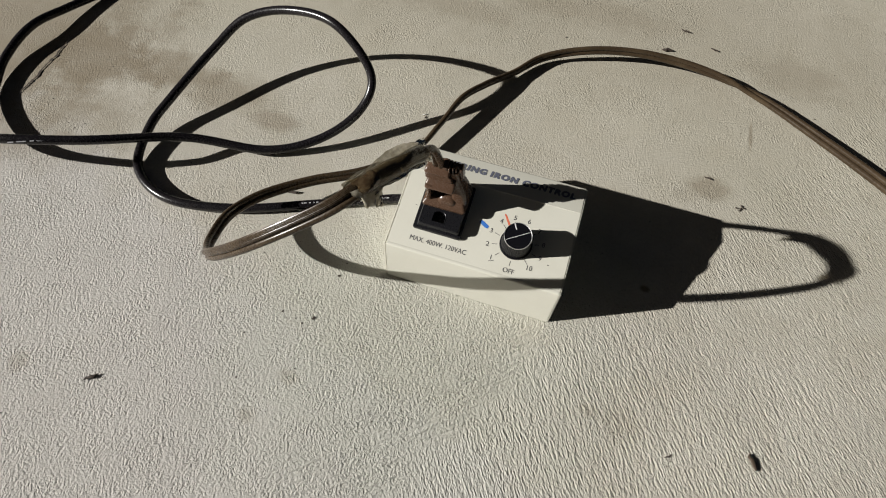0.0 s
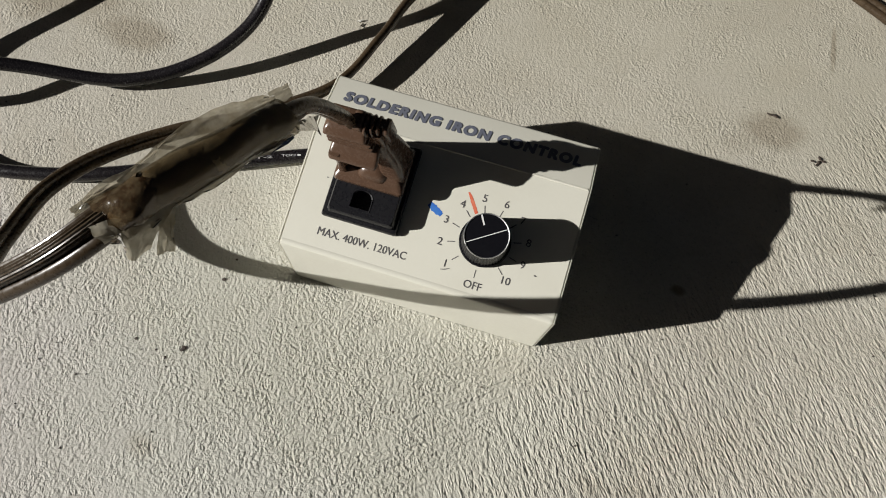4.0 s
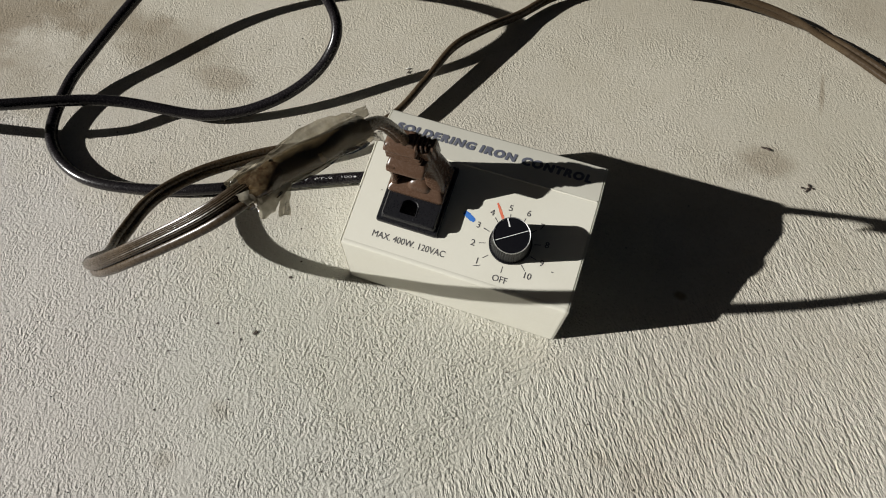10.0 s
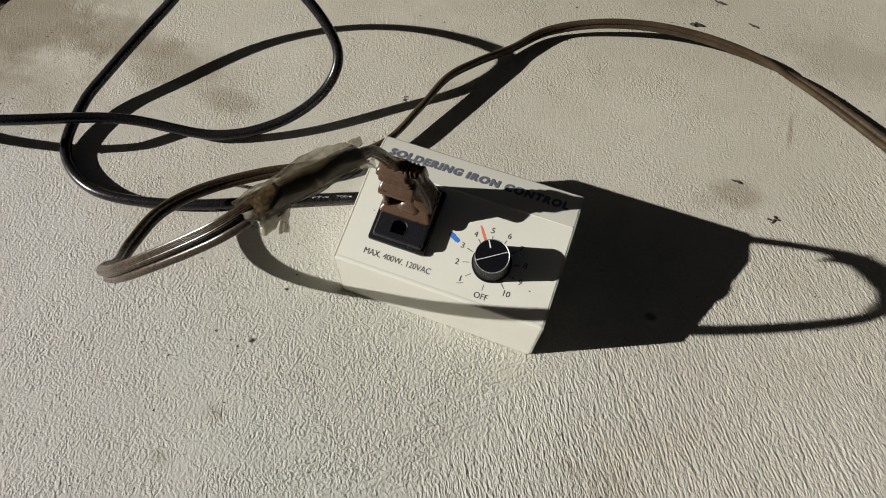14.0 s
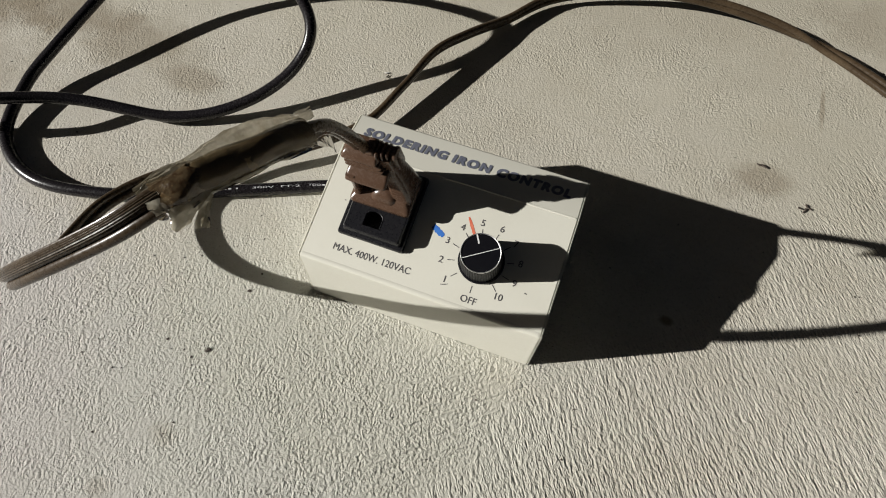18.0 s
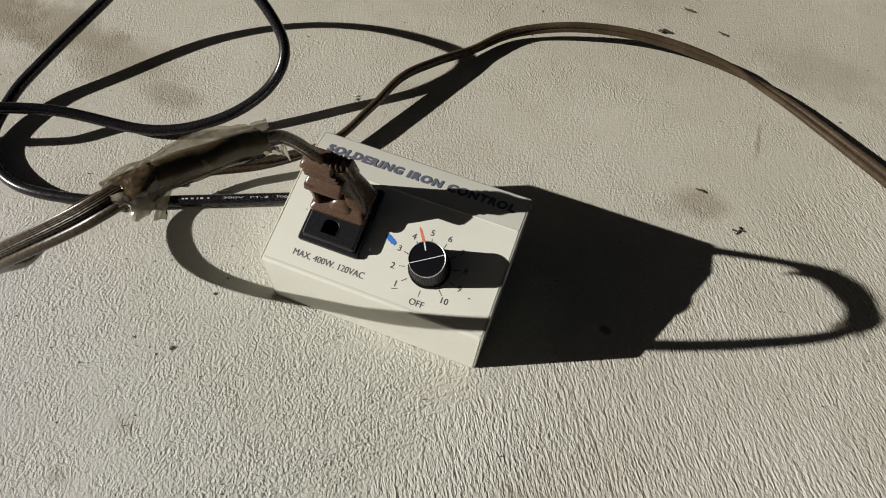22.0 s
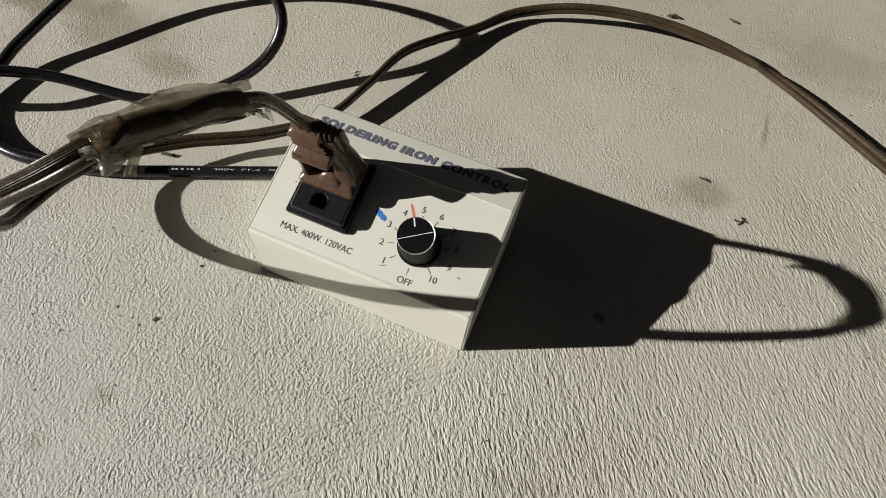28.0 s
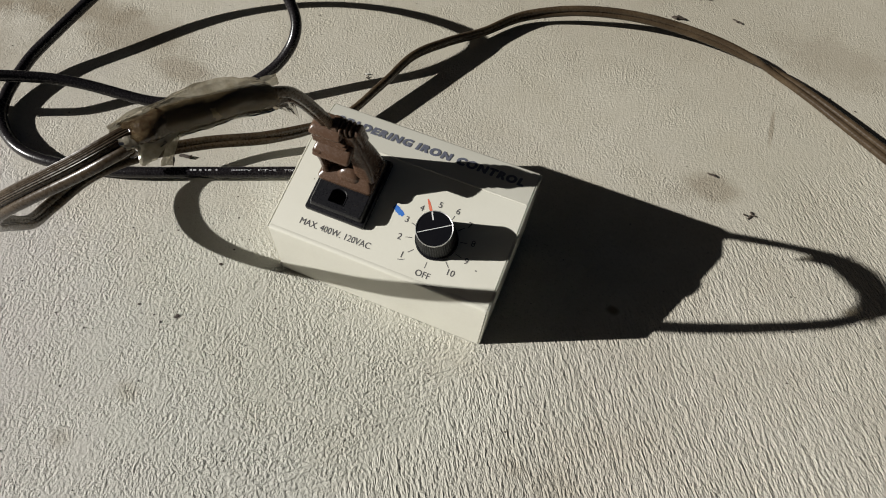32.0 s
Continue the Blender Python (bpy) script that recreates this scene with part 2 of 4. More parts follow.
CHIP = mat("pale_chip", (0.7, 0.68, 0.62), 0.6)


def tape_material(name, milk_lo, milk_hi, tint, pale, dark, spots=170.0, glow=0.35):
    """Clear packing tape gone yellow: film that lets light through, with milky and dirty patches and a gloss."""
    m = bpy.data.materials.new(name)
    m.use_nodes = True
    nt = m.node_tree
    out, b = nt.nodes["Material Output"], nt.nodes["Principled BSDF"]
    pos = nt.nodes.new("ShaderNodeTexCoord").outputs["Object"]
    n1, n2, n3 = noise_tex(nt, pos, 150.0, 4.0, 0.6), noise_tex(nt, pos, 900.0, 2.0), noise_tex(nt, pos, spots, 3.0, 0.6)
    col = mix_color(nt, ramp(nt, n3, 0.42, 0.62), pale, dark)
    nt.links.new(col, b.inputs["Base Color"])
    b.inputs["Roughness"].default_value = 0.14
    through_film = nt.nodes.new("ShaderNodeBsdfTranslucent")
    nt.links.new(col, through_film.inputs["Color"])
    film_mix = nt.nodes.new("ShaderNodeMixShader")
    film_mix.inputs[0].default_value = glow
    nt.links.new(b.outputs[0], film_mix.inputs[1])
    nt.links.new(through_film.outputs[0], film_mix.inputs[2])
    clear = node(nt, "ShaderNodeBsdfTransparent", Color=(*tint, 1.0))
    mx = nt.nodes.new("ShaderNodeMixShader")
    nt.links.new(ramp(nt, maths(nt, "ADD", maths(nt, "MULTIPLY", n1, 0.8), maths(nt, "MULTIPLY", n2, 0.2)), 0.35, 0.66, milk_lo, milk_hi), mx.inputs[0])
    nt.links.new(clear.outputs[0], mx.inputs[1])
    nt.links.new(film_mix.outputs[0], mx.inputs[2])
    bp = node(nt, "ShaderNodeBump", Strength=1.0, Distance=0.0005)
    nt.links.new(n1, bp.inputs["Height"])
    nt.links.new(bp.outputs[0], b.inputs["Normal"])
    # the film's own shine lies over all of it
    shine = node(nt, "ShaderNodeBsdfGlossy", Roughness=0.11)
    grazing = node(nt, "ShaderNodeFresnel", IOR=1.45)
    crease = node(nt, "ShaderNodeBump", Strength=1.0, Distance=0.0004)
    nt.links.new(noise_tex(nt, pos, 380.0, 1.5), crease.inputs["Height"])
    nt.links.new(crease.outputs[0], shine.inputs["Normal"])
    glossed = nt.nodes.new("ShaderNodeMixShader")
    nt.links.new(grazing.outputs[0], glossed.inputs[0])
    nt.links.new(mx.outputs[0], glossed.inputs[1])
    nt.links.new(shine.outputs[0], glossed.inputs[2])
    nt.links.new(glossed.outputs[0], out.inputs["Surface"])
    return m


TAPE = tape_material("yellowed_tape", 0.45, 0.75, (0.9, 0.82, 0.66), (0.235, 0.175, 0.094), (0.13, 0.088, 0.041), 120.0, 0.25)
TAPE_DIRTY = tape_material("dirty_tape_end", 0.45, 0.85, (0.85, 0.76, 0.6), (0.13, 0.092, 0.05), (0.055, 0.03, 0.014), 600.0, 0.2)
TAPE_LOOSE = tape_material("loose_tape", 0.62, 0.92, (0.92, 0.89, 0.79), (0.46, 0.42, 0.33), (0.3, 0.255, 0.175))


# ---- mesh helpers ----
def part(name, bm, material, parent=None, label="", smooth=False):
    me = bpy.data.meshes.new(name)
    bm.to_mesh(me)
    bm.free()
    me.materials.append(material)
    if smooth:
        me.polygons.foreach_set("use_smooth", [True] * len(me.polygons))
        me.set_sharp_from_angle(angle=radians(38))
    ob = new(name, me)
    ob.parent = parent
    return tagged(ob, label)


def thing(name, label, category, at=(0, 0, 0), group=""):
    ob = new(name)
    ob.empty_display_size = 0.01
    ob.location = at
    return tagged(ob, label, category, group)


def prism(bm, profile, x0, x1):
    """A profile of (y, z) drawn out along x."""
    a = [bm.verts.new((x0, y, z)) for y, z in profile]
    b = [bm.verts.new((x1, y, z)) for y, z in profile]
    bm.faces.new(a[::-1])
    bm.faces.new(b)
    for i in range(len(a)):
        j = (i + 1) % len(a)
        bm.faces.new((a[i], a[j], b[j], b[i]))
    bmesh.ops.recalc_face_normals(bm, faces=bm.faces)


def rounded_rect(hu, hv, r, n=5):
    r = min(r, hu * 0.99, hv * 0.99)
    pts = []
    for cx, cy, a0 in ((hu - r, hv - r, 0), (r - hu, hv - r, 90), (r - hu, r - hv, 180), (hu - r, r - hv, 270)):
        for k in range(n):
            a = radians(a0 + 90 * k / (n - 1))
            pts.append((cx + r * math.cos(a), cy + r * math.sin(a)))
    return pts


def loft(bm, rings, cap=True):
    rows = [[bm.verts.new(p) for p in ring] for ring in rings]
    for a, b in zip(rows, rows[1:]):
        for i in range(len(a)):
            j = (i + 1) % len(a)
            bm.faces.new((a[i], a[j], b[j], b[i]))
    if cap:
        bm.faces.new(rows[0][::-1])
        bm.faces.new(rows[-1])


def spline(ctrl, n=10):
    """Points along a smooth curve through the control points."""
    P = [2 * ctrl[0] - ctrl[1], *ctrl, 2 * ctrl[-1] - ctrl[-2]]
    out = []
    for i in range(1, len(P) - 2):
        p0, p1, p2, p3 = P[i - 1:i + 3]
        for k in range(n):
            u = k / n
            out.append(0.5 * (2 * p1 + (p2 - p0) * u + (2 * p0 - 5 * p1 + 4 * p2 - p3) * u * u + (3 * p1 - p0 - 3 * p2 + p3) * u ** 3))
    out.append(P[-2])
    return out


def tube(bm, path, radius, seg=14, ribs=0, rib_depth=0.0, sides=None):
    """A round cord along a path; its surface may carry ribs along its length."""
    rings, keep = [], Vector((0, 0, 1))
    for i, p in enumerate(path):
        t = (path[min(i + 1, len(path) - 1)] - path[max(i - 1, 0)]).normalized()
        s = sides[i] if sides else keep
        s = (s - t * s.dot(t)).normalized()
        keep = s
        q = t.cross(s)
        ring = []
        for k in range(seg):
            a = 2 * math.pi * k / seg
            deep = rib_depth[i] if isinstance(rib_depth, list) else rib_depth
            r = (radius[i] if isinstance(radius, list) else radius) - (deep if ribs and k % 2 else 0.0)
            ring.append(p + (s * math.cos(a) + q * math.sin(a)) * r)
        rings.append(ring)
    loft(bm, rings)


def text_mesh(body, width, height, bold=0.0, shear=0.0, lift=0.00004):
    """Flat letters with their lower left corner at the origin, of a given width and capital height."""
    cu = bpy.data.curves.new("letters", "FONT")
    cu.body, cu.size, cu.resolution_u, cu.shear, cu.space_character = body, 1.0, 4, shear, 1.0 + 0.5 * bold
    ob = bpy.data.objects.new("letters", cu)
    scene.collection.objects.link(ob)
    deps = bpy.context.evaluated_depsgraph_get()
    me = bpy.data.meshes.new_from_object(ob.evaluated_get(deps))
    bpy.data.objects.remove(ob)
    xs, ys = [v.co.x for v in me.vertices], [v.co.y for v in me.vertices]
    x0, x1, y0, y1 = min(xs), max(xs), min(ys), max(ys)
    if not width:
        width = (x1 - x0) / (y1 - y0) * height
    for v in me.vertices:
        v.co = ((v.co.x - x0) / (x1 - x0) * width, (v.co.y - y0) / (y1 - y0) * height, lift)
    return me, width


def heavier(me, spread):
    """Broaden the strokes of flat letters evenly by laying copies over them, shifted round a small circle."""
    bm = bmesh.new()
    for k in range(13):
        first = len(bm.verts)
        bm.from_mesh(me)
        bm.verts.ensure_lookup_table()
        a = 2 * math.pi * k / 12
        for v in bm.verts[first:]:
            if k:
                v.co.x += spread * math.cos(a)
                v.co.y += spread * math.sin(a)
            v.co.z += 0.000004 * k
    bm.to_mesh(me)
    bm.free()
    return me


# ---- the control box ----
WIDE, DEEP, FRONT_H, CREASE_Y, TOP_H = 0.1108, 0.072, 0.038, 0.0512, 0.0527
SLOPE = math.atan2(TOP_H - FRONT_H, CREASE_Y)
PANEL = Matrix.Translation((0, 0, FRONT_H)) @ Matrix.Rotation(SLOPE, 4, "X")
TOP = Matrix.Translation((0, 0, TOP_H))


def on_panel(u, v, w=0.0):
    return PANEL @ Vector((u * MM, v * MM, w * MM))


box = thing("soldering_iron_control", "cream enamelled soldering iron power control box standing on concrete", "control box")
prof = [(0.0, 0.0001), (0.0, FRONT_H), (CREASE_Y, TOP_H), (DEEP, TOP_H - 0.0008), (DEEP, 0.0001)]
bm = bmesh.new()
prism(bm, prof, 0.0012, WIDE - 0.0012)
bmesh.ops.bevel(bm, geom=[e for e in bm.edges if abs(e.verts[0].co.x - e.verts[1].co.x) > 0.05 and max(v.co.y for v in e.verts) < 0.001 and min(v.co.z for v in e.verts) > 0.03],
                offset=0.0011, segments=4, affect="EDGES", profile=0.5)
bmesh.ops.bevel(bm, geom=[e for e in bm.edges if abs(e.verts[0].co.x - e.verts[1].co.x) > 0.05 and min(v.co.y for v in e.verts) > 0.03 and min(v.co.z for v in e.verts) > 0.01],
                offset=0.0011, segments=3, affect="EDGES", profile=0.6)
part("cover", bm, CREAM, box, smooth=True)
for x0, x1 in ((0.0, 0.00105), (WIDE - 0.00105, WIDE)):
    bm = bmesh.new()
    mid = (DEEP / 2, 0.024)
    prism(bm, [(mid[0] + (y - mid[0]) * 0.994, mid[1] + (z - mid[1]) * 0.995) for y, z in prof], x0, x1)
    bmesh.ops.bevel(bm, geom=list(bm.edges), offset=0.0004, segments=2, affect="EDGES")
    part("side_panel", bm, CREAM, box, smooth=True)
bm = bmesh.new()
prism(bm, [(0.001, -0.0003), (0.001, 0.0008), (DEEP - 0.001, 0.0008), (DEEP - 0.001, -0.0003)], 0.001, WIDE - 0.001)
part("base_plate", bm, CREAM, box)
bm = bmesh.new()
prism(bm, [(CREASE_Y - 0.0005, TOP_H - 0.0002), (CREASE_Y - 0.0003, TOP_H + 0.00018), (CREASE_Y + 0.0003, TOP_H + 0.0002), (CREASE_Y + 0.0006, TOP_H - 0.0002)], 0.0018, WIDE - 0.0018)
part("crease_bead", bm, CREAM, box)
bm = bmesh.new()
prism(bm, [tuple(on_panel(0, v, w).yz) for v, w in ((0.25, -0.12), (0.7, 0.07), (1.3, 0.15), (1.9, 0.1), (2.6, -0.1))], 0.0018, WIDE - 0.0018)
part("front_bead", bm, CREAM, box, "low ridge along the front bend", True)


def lettering(body, place, left, base, width, height, material, bold=0.0, shear=0.0, centre=False, label="", parent=box):
    me, w = text_mesh(body, (width - 2 * bold) * MM if width else 0, (height - 2 * bold) * MM, bold, shear)
    if bold:
        heavier(me, bold * MM)
        left, base = left + bold, base + bold
    me.materials.append(material)
    ob = new("lettering", me)
    ob.parent = parent
    ob.matrix_local = place @ Matrix.Translation(((left * MM - w / 2) if centre else left * MM, base * MM, 0.00003))
    return tagged(ob, label)


TOP_TILT = TOP @ Matrix.Translation((0, CREASE_Y, 0)) @ Matrix.Rotation(-math.atan2(0.0008, DEEP - CREASE_Y), 4, "X") @ Matrix.Translation((0, -CREASE_Y, 0.0001))
for word, x0, x1 in (("SOLDERING", 6.4, 47.0), ("IRON", 49.2, 67.6), ("CONTROL", 70.2, 104.4)):
    lettering(word, TOP_TILT, x0, 60.0, x1 - x0, 5.2, INK_BLUE, 0.43, 0.13, label="bold grey-blue title word " + word)
lettering("MAX. 400W. 120VAC", PANEL, 14.1, 7.25, 35.6, 3.1, INK, 0.015, label="small grey print reading MAX. 400W. 120VAC")

# dial scale round the knob
KNOB = (76.7, 22.5)
for k, name in enumerate(("1", "2", "3", "4", "5", "6", "7", "8", "9", "10")):
    a = radians(225 - 30 * k)
    lettering(name, PANEL, KNOB[0] + 16.9 * math.cos(a), KNOB[1] + 16.9 * math.sin(a) - 1.4, 0, 2.95, INK, 0.015, centre=True)
lettering("OFF", PANEL, KNOB[0] + 0.3, KNOB[1] - 18.55, 6.9, 3.0, INK, 0.015, centre=True)
for deg in [225 - 30 * k for k in range(10)] + [270]:
    bm = bmesh.new()
    bmesh.ops.create_cube(bm, size=1, matrix=PANEL @ Matrix.Translation((KNOB[0] * MM, KNOB[1] * MM, 0.00003)) @ Matrix.Rotation(radians(deg), 4, "Z")
                          @ Matrix.Translation((0.0126, 0, 0)) @ Matrix.Diagonal((0.0031, 0.00034, 0.00006, 1)))
    part("scale_tick", bm, INK, box)


def marker_stroke(name, pts, material, label, seed):
    """A hand-drawn marker stroke on the panel, with an uneven edge: points of u, v and half width in millimetres."""
    rng = random.Random(seed)
    path = spline([Vector((u, v, w)) for u, v, w in pts], 6)
    bm = bmesh.new()
    rows = []
    for i, p in enumerate(path):
        t = path[min(i + 1, len(path) - 1)] - path[max(i - 1, 0)]
        s = Vector((-t.y, t.x)).normalized()
        rows.append([bm.verts.new(on_panel(p.x + s.x * e * p.z * rng.uniform(0.8, 1.15), p.y + s.y * e * p.z * rng.uniform(0.8, 1.15), 0.05)) for e in (-1, 1)])
    for a, b in zip(rows, rows[1:]):
        bm.faces.new((a[0], a[1], b[1], b[0]))
    bmesh.ops.recalc_face_normals(bm, faces=bm.faces)
    part(name, bm, material, box, label)


marker_stroke("blue_mark", [(52.3, 30.9, 1.1), (54.0, 30.0, 1.3), (56.2, 28.9, 1.25), (58.0, 28.0, 0.9)], BLUE_MARK, "short blue marker stroke", 3)
marker_stroke("red_mark", [(65.7, 39.5, 0.35), (67.2, 37.6, 0.6), (69.2, 34.6, 0.7), (70.9, 32.2, 0.65)], RED_MARK, "thin red marker stroke", 4)
marker_stroke("scratch", [(63.6, 7.9, 0.12), (65.2, 8.3, 0.2), (66.9, 9.1, 0.1)], INK, "dark scratch under the figure one", 5)
marker_stroke("scratch", [(98.2, 15.6, 0.2), (98.7, 15.6, 0.28), (99.3, 15.5, 0.15)], INK, "small dark chip in the enamel", 6)
marker_stroke("scratch", [(11.0, 29.6, 0.15), (11.4, 29.7, 0.22), (11.8, 29.7, 0.12)], INK, "small dark chip in the enamel", 8)

# socket outlet
outlet = part("socket", bmesh.new(), BLACK_PLASTIC, box, "black moulded mains socket")
UC = 29.5
bm = bmesh.new()
rings = [[on_panel(UC + du + x, 32.4 + y, w) for x, y in rounded_rect(hu, hv, r)] for hu, hv, r, w, du in
         ((15.0, 17.6, 1.0, 0.0, -0.7), (15.0, 17.6, 1.0, 2.2, -0.7), (14.6, 17.2, 0.9, 2.8, -0.7), (13.2, 15.9, 0.9, 2.9, -0.2), (12.9, 15.5, 1.2, 6.2, -0.1), (12.3, 14.9, 1.2, 6.9, -0.1))]
loft(bm, rings, cap=False)
d_shape = [(-3.8, -3.3), (3.8, -3.3), (3.8, 0.6)] + [(3.8 * math.cos(radians(a)), 0.6 + 3.1 * math.sin(radians(a))) for a in range(15, 180, 15)] + [(-3.8, 0.6)]
outer = [e for e in bm.edges if e.is_boundary and (PANEL.inverted() @ e.verts[0].co).z > 0.0067 and (PANEL.inverted() @ e.verts[1].co).z > 0.0067]
hole, floor = ([bm.verts.new(on_panel(28.3 + x, 23.6 + y, w)) for x, y in d_shape] for w in (6.9, 0.8))
inner = [bm.edges.new((hole[i], hole[(i + 1) % len(hole)])) for i in range(len(hole))]
bmesh.ops.triangle_fill(bm, edges=outer + inner, use_beauty=True)
for i in range(len(hole)):
    j = (i + 1) % len(hole)
    bm.faces.new((hole[i], hole[j], floor[j], floor[i]))
bm.faces.new(floor)
bmesh.ops.recalc_face_normals(bm, faces=bm.faces)
part("flange", bm, BLACK_PLASTIC, outlet, smooth=True)
bm = bmesh.new()
edge = d_shape[1:-1]
for a, b in zip(edge, edge[1:]):
    f = [bm.verts.new(on_panel(28.3 + p[0] * k, 23.6 + p[1] * k, w)) for p, k, w in ((a, 1.0, 6.9), (b, 1.0, 6.9), (b, 1.08, 7.12), (a, 1.08, 7.12))]
    bm.faces.new(f)
    g = [bm.verts.new(on_panel(28.3 + p[0] * k, 23.6 + p[1] * k, w)) for p, k, w in ((a, 1.08, 7.12), (b, 1.08, 7.12), (b, 1.14, 6.9), (a, 1.14, 6.9))]
    bm.faces.new(g)
part("opening_rim", bm, BLACK_PLASTIC, outlet)

# knob
knob = part("knob", bmesh.new(), BLACK_PLASTIC, box, "black control knob with a worn aluminium rim")
KP = PANEL @ Matrix.Translation((76.9 * MM, 22.7 * MM, 0))


def turned(bm, place, rows, seg=72, knurl=0.0, cap=True):
    loft(bm, [[place @ Vector(((r - (knurl if k % 2 else 0)) * MM * math.cos(2 * math.pi * k / seg), (r - (knurl if k % 2 else 0)) * MM * math.sin(2 * math.pi * k / seg), w * MM))
               for k in range(seg)] for r, w in rows], cap)


bm = bmesh.new()
turned(bm, KP, [(9.9, 0.25), (9.9, 1.6), (9.5, 2.0)])
part("skirt", bm, KNOB_CAP, knob, smooth=True)
bm = bmesh.new()
turned(bm, KP, [(9.3, 2.0), (8.15, 15.95)], 96, 0.28)
part("knurled_body", bm, KNOB_CAP, knob)
bm = bmesh.new()
turned(bm, KP, [(8.05, 15.9), (8.2, 16.15), (8.2, 16.6), (8.05, 16.85), (7.8, 16.75), (7.7, 16.3)], 72, cap=False)
part("rim", bm, ALU, knob, "worn bright aluminium rim", True)
bm = bmesh.new()
turned(bm, KP, [(7.78, 16.0), (7.74, 16.52), (0.5, 16.55)])
part("cap", bm, KNOB_CAP, knob)
for deg, r0, r1, half in ((33.0, -7.6, 7.6, 0.14), (119.5, 3.9, 8.0, 0.3)):
    bm = bmesh.new()
    bmesh.ops.create_cube(bm, size=1, matrix=KP @ Matrix.Rotation(radians(deg), 4, "Z") @ Matrix.Translation(((r0 + r1) / 2 * MM, 0, 16.64 * MM))
                          @ Matrix.Diagonal(((r1 - r0) * MM, 2 * half * MM, 0.00016, 1)))
    part("pointer_line", bm, WHITE_LINE, knob, "white pointer line")

# ---- the iron's own flat cord, with its plug and a wrap of tape ----
iron_cord = thing("iron_cord", "flat brown twin cord, taped in a fold, plugged into control box", "power cord", on_panel(UC, 37.5, 6.9))
HOME = Matrix.Translation(iron_cord.location).inverted()


def cord_part(name, bm, material, parent=iron_cord, label="", smooth=True):
    if parent is iron_cord:
        bmesh.ops.transform(bm, matrix=HOME, verts=bm.verts)
    return part(name, bm, material, parent, label, smooth)


plug = cord_part("plug", bmesh.new(), BROWN_PLUG, label="shiny brown moulded rubber plug")


def block(bm, rows, r=2.4):
    """A moulded block on the panel: rows of w, centre u, centre v, half u, half v."""
    loft(bm, [[on_panel(cu + x, cv + y, w) for x, y in rounded_rect(hu, hv, r)] for w, cu, cv, hu, hv in rows])
    bmesh.ops.transform(bm, matrix=HOME, verts=bm.verts)
    bmesh.ops.recalc_face_normals(bm, faces=bm.faces)


bm = bmesh.new()
block(bm, ((6.95, 29.3, 37.6, 12.6, 8.3), (7.3, 29.3, 37.6, 13.2, 8.9), (8.4, 29.3, 37.6, 13.5, 9.2), (9.6, 29.3, 37.7, 13.4, 9.0), (10.3, 29.3, 37.9, 12.9, 8.3), (10.8, 29.3, 38.4, 12.0, 7.2), (12.4, 29.2, 39.4, 11.2, 6.0)), 1.7)
part("plug_base", bm, BROWN_PLUG, plug, smooth=True)
# the grip: a recessed core between a thin wall and a broad bowed wall, with a round hump at its foot
bm = bmesh.new()
block(bm, ((10.4, 28.4, 42.2, 10.0, 4.2), (20.0, 27.6, 42.2, 8.4, 4.1), (31.0, 26.8, 42.0, 7.6, 4.2)), 0.8)
part("plug_core", bm, BROWN_PLUG, plug, smooth=True)
bm = bmesh.new()
block(bm, ((10.0, 19.0, 38.4, 1.9, 7.0), (13.0, 19.3, 38.2, 1.5, 6.6), (20.0, 19.6, 38.2, 1.3, 5.9), (27.0, 19.7, 38.2, 1.5, 6.0), (31.0, 20.0, 38.4, 1.9, 6.4)), 0.9)
part("grip_wall", bm, BROWN_PLUG, plug, smooth=True)
bm = bmesh.new()
block(bm, ((10.0, 37.7, 39.8, 4.7, 6.9), (12.0, 37.7, 40.1, 4.7, 6.7), (15.0, 37.2, 40.6, 4.6, 6.3), (19.0, 36.4, 41.2, 4.3, 5.8), (24.0, 35.2, 41.8, 3.8, 5.2), (29.0, 34.1, 42.3, 3.2, 4.7), (32.5, 33.7, 42.7, 2.8, 4.1)), 2.2)
part("grip_wall", bm, BROWN_PLUG, plug, "broad bowed side of the plug's grip", smooth=True)
bm = bmesh.new()
hump = []
for k in range(6):
    a = radians(90 * k / 5.3)
    hump.append((10.4 + 4.6 * math.sin(a), 30.4, 34.6 + 1.2 * math.sin(a), 6.6 * math.cos(a), 4.0 * math.cos(a)))
block(bm, hump, 3.9)
part("grip_hump", bm, BROWN_PLUG, plug, smooth=True)
bm = bmesh.new()
block(bm, ((27.8, 26.4, 39.4, 7.4, 6.9), (28.3, 26.4, 39.2, 8.2, 7.8), (29.2, 26.4, 39.2, 8.6, 8.1), (30.2, 26.5, 39.5, 8.6, 7.8), (31.4, 26.6, 40.4, 8.3, 6.6), (32.3, 26.6, 41.3, 7.8, 5.4), (32.6, 26.6, 41.6, 7.2, 4.8)), 1.3)
part("finger_flange", bm, BROWN_PLUG, plug, smooth=True)
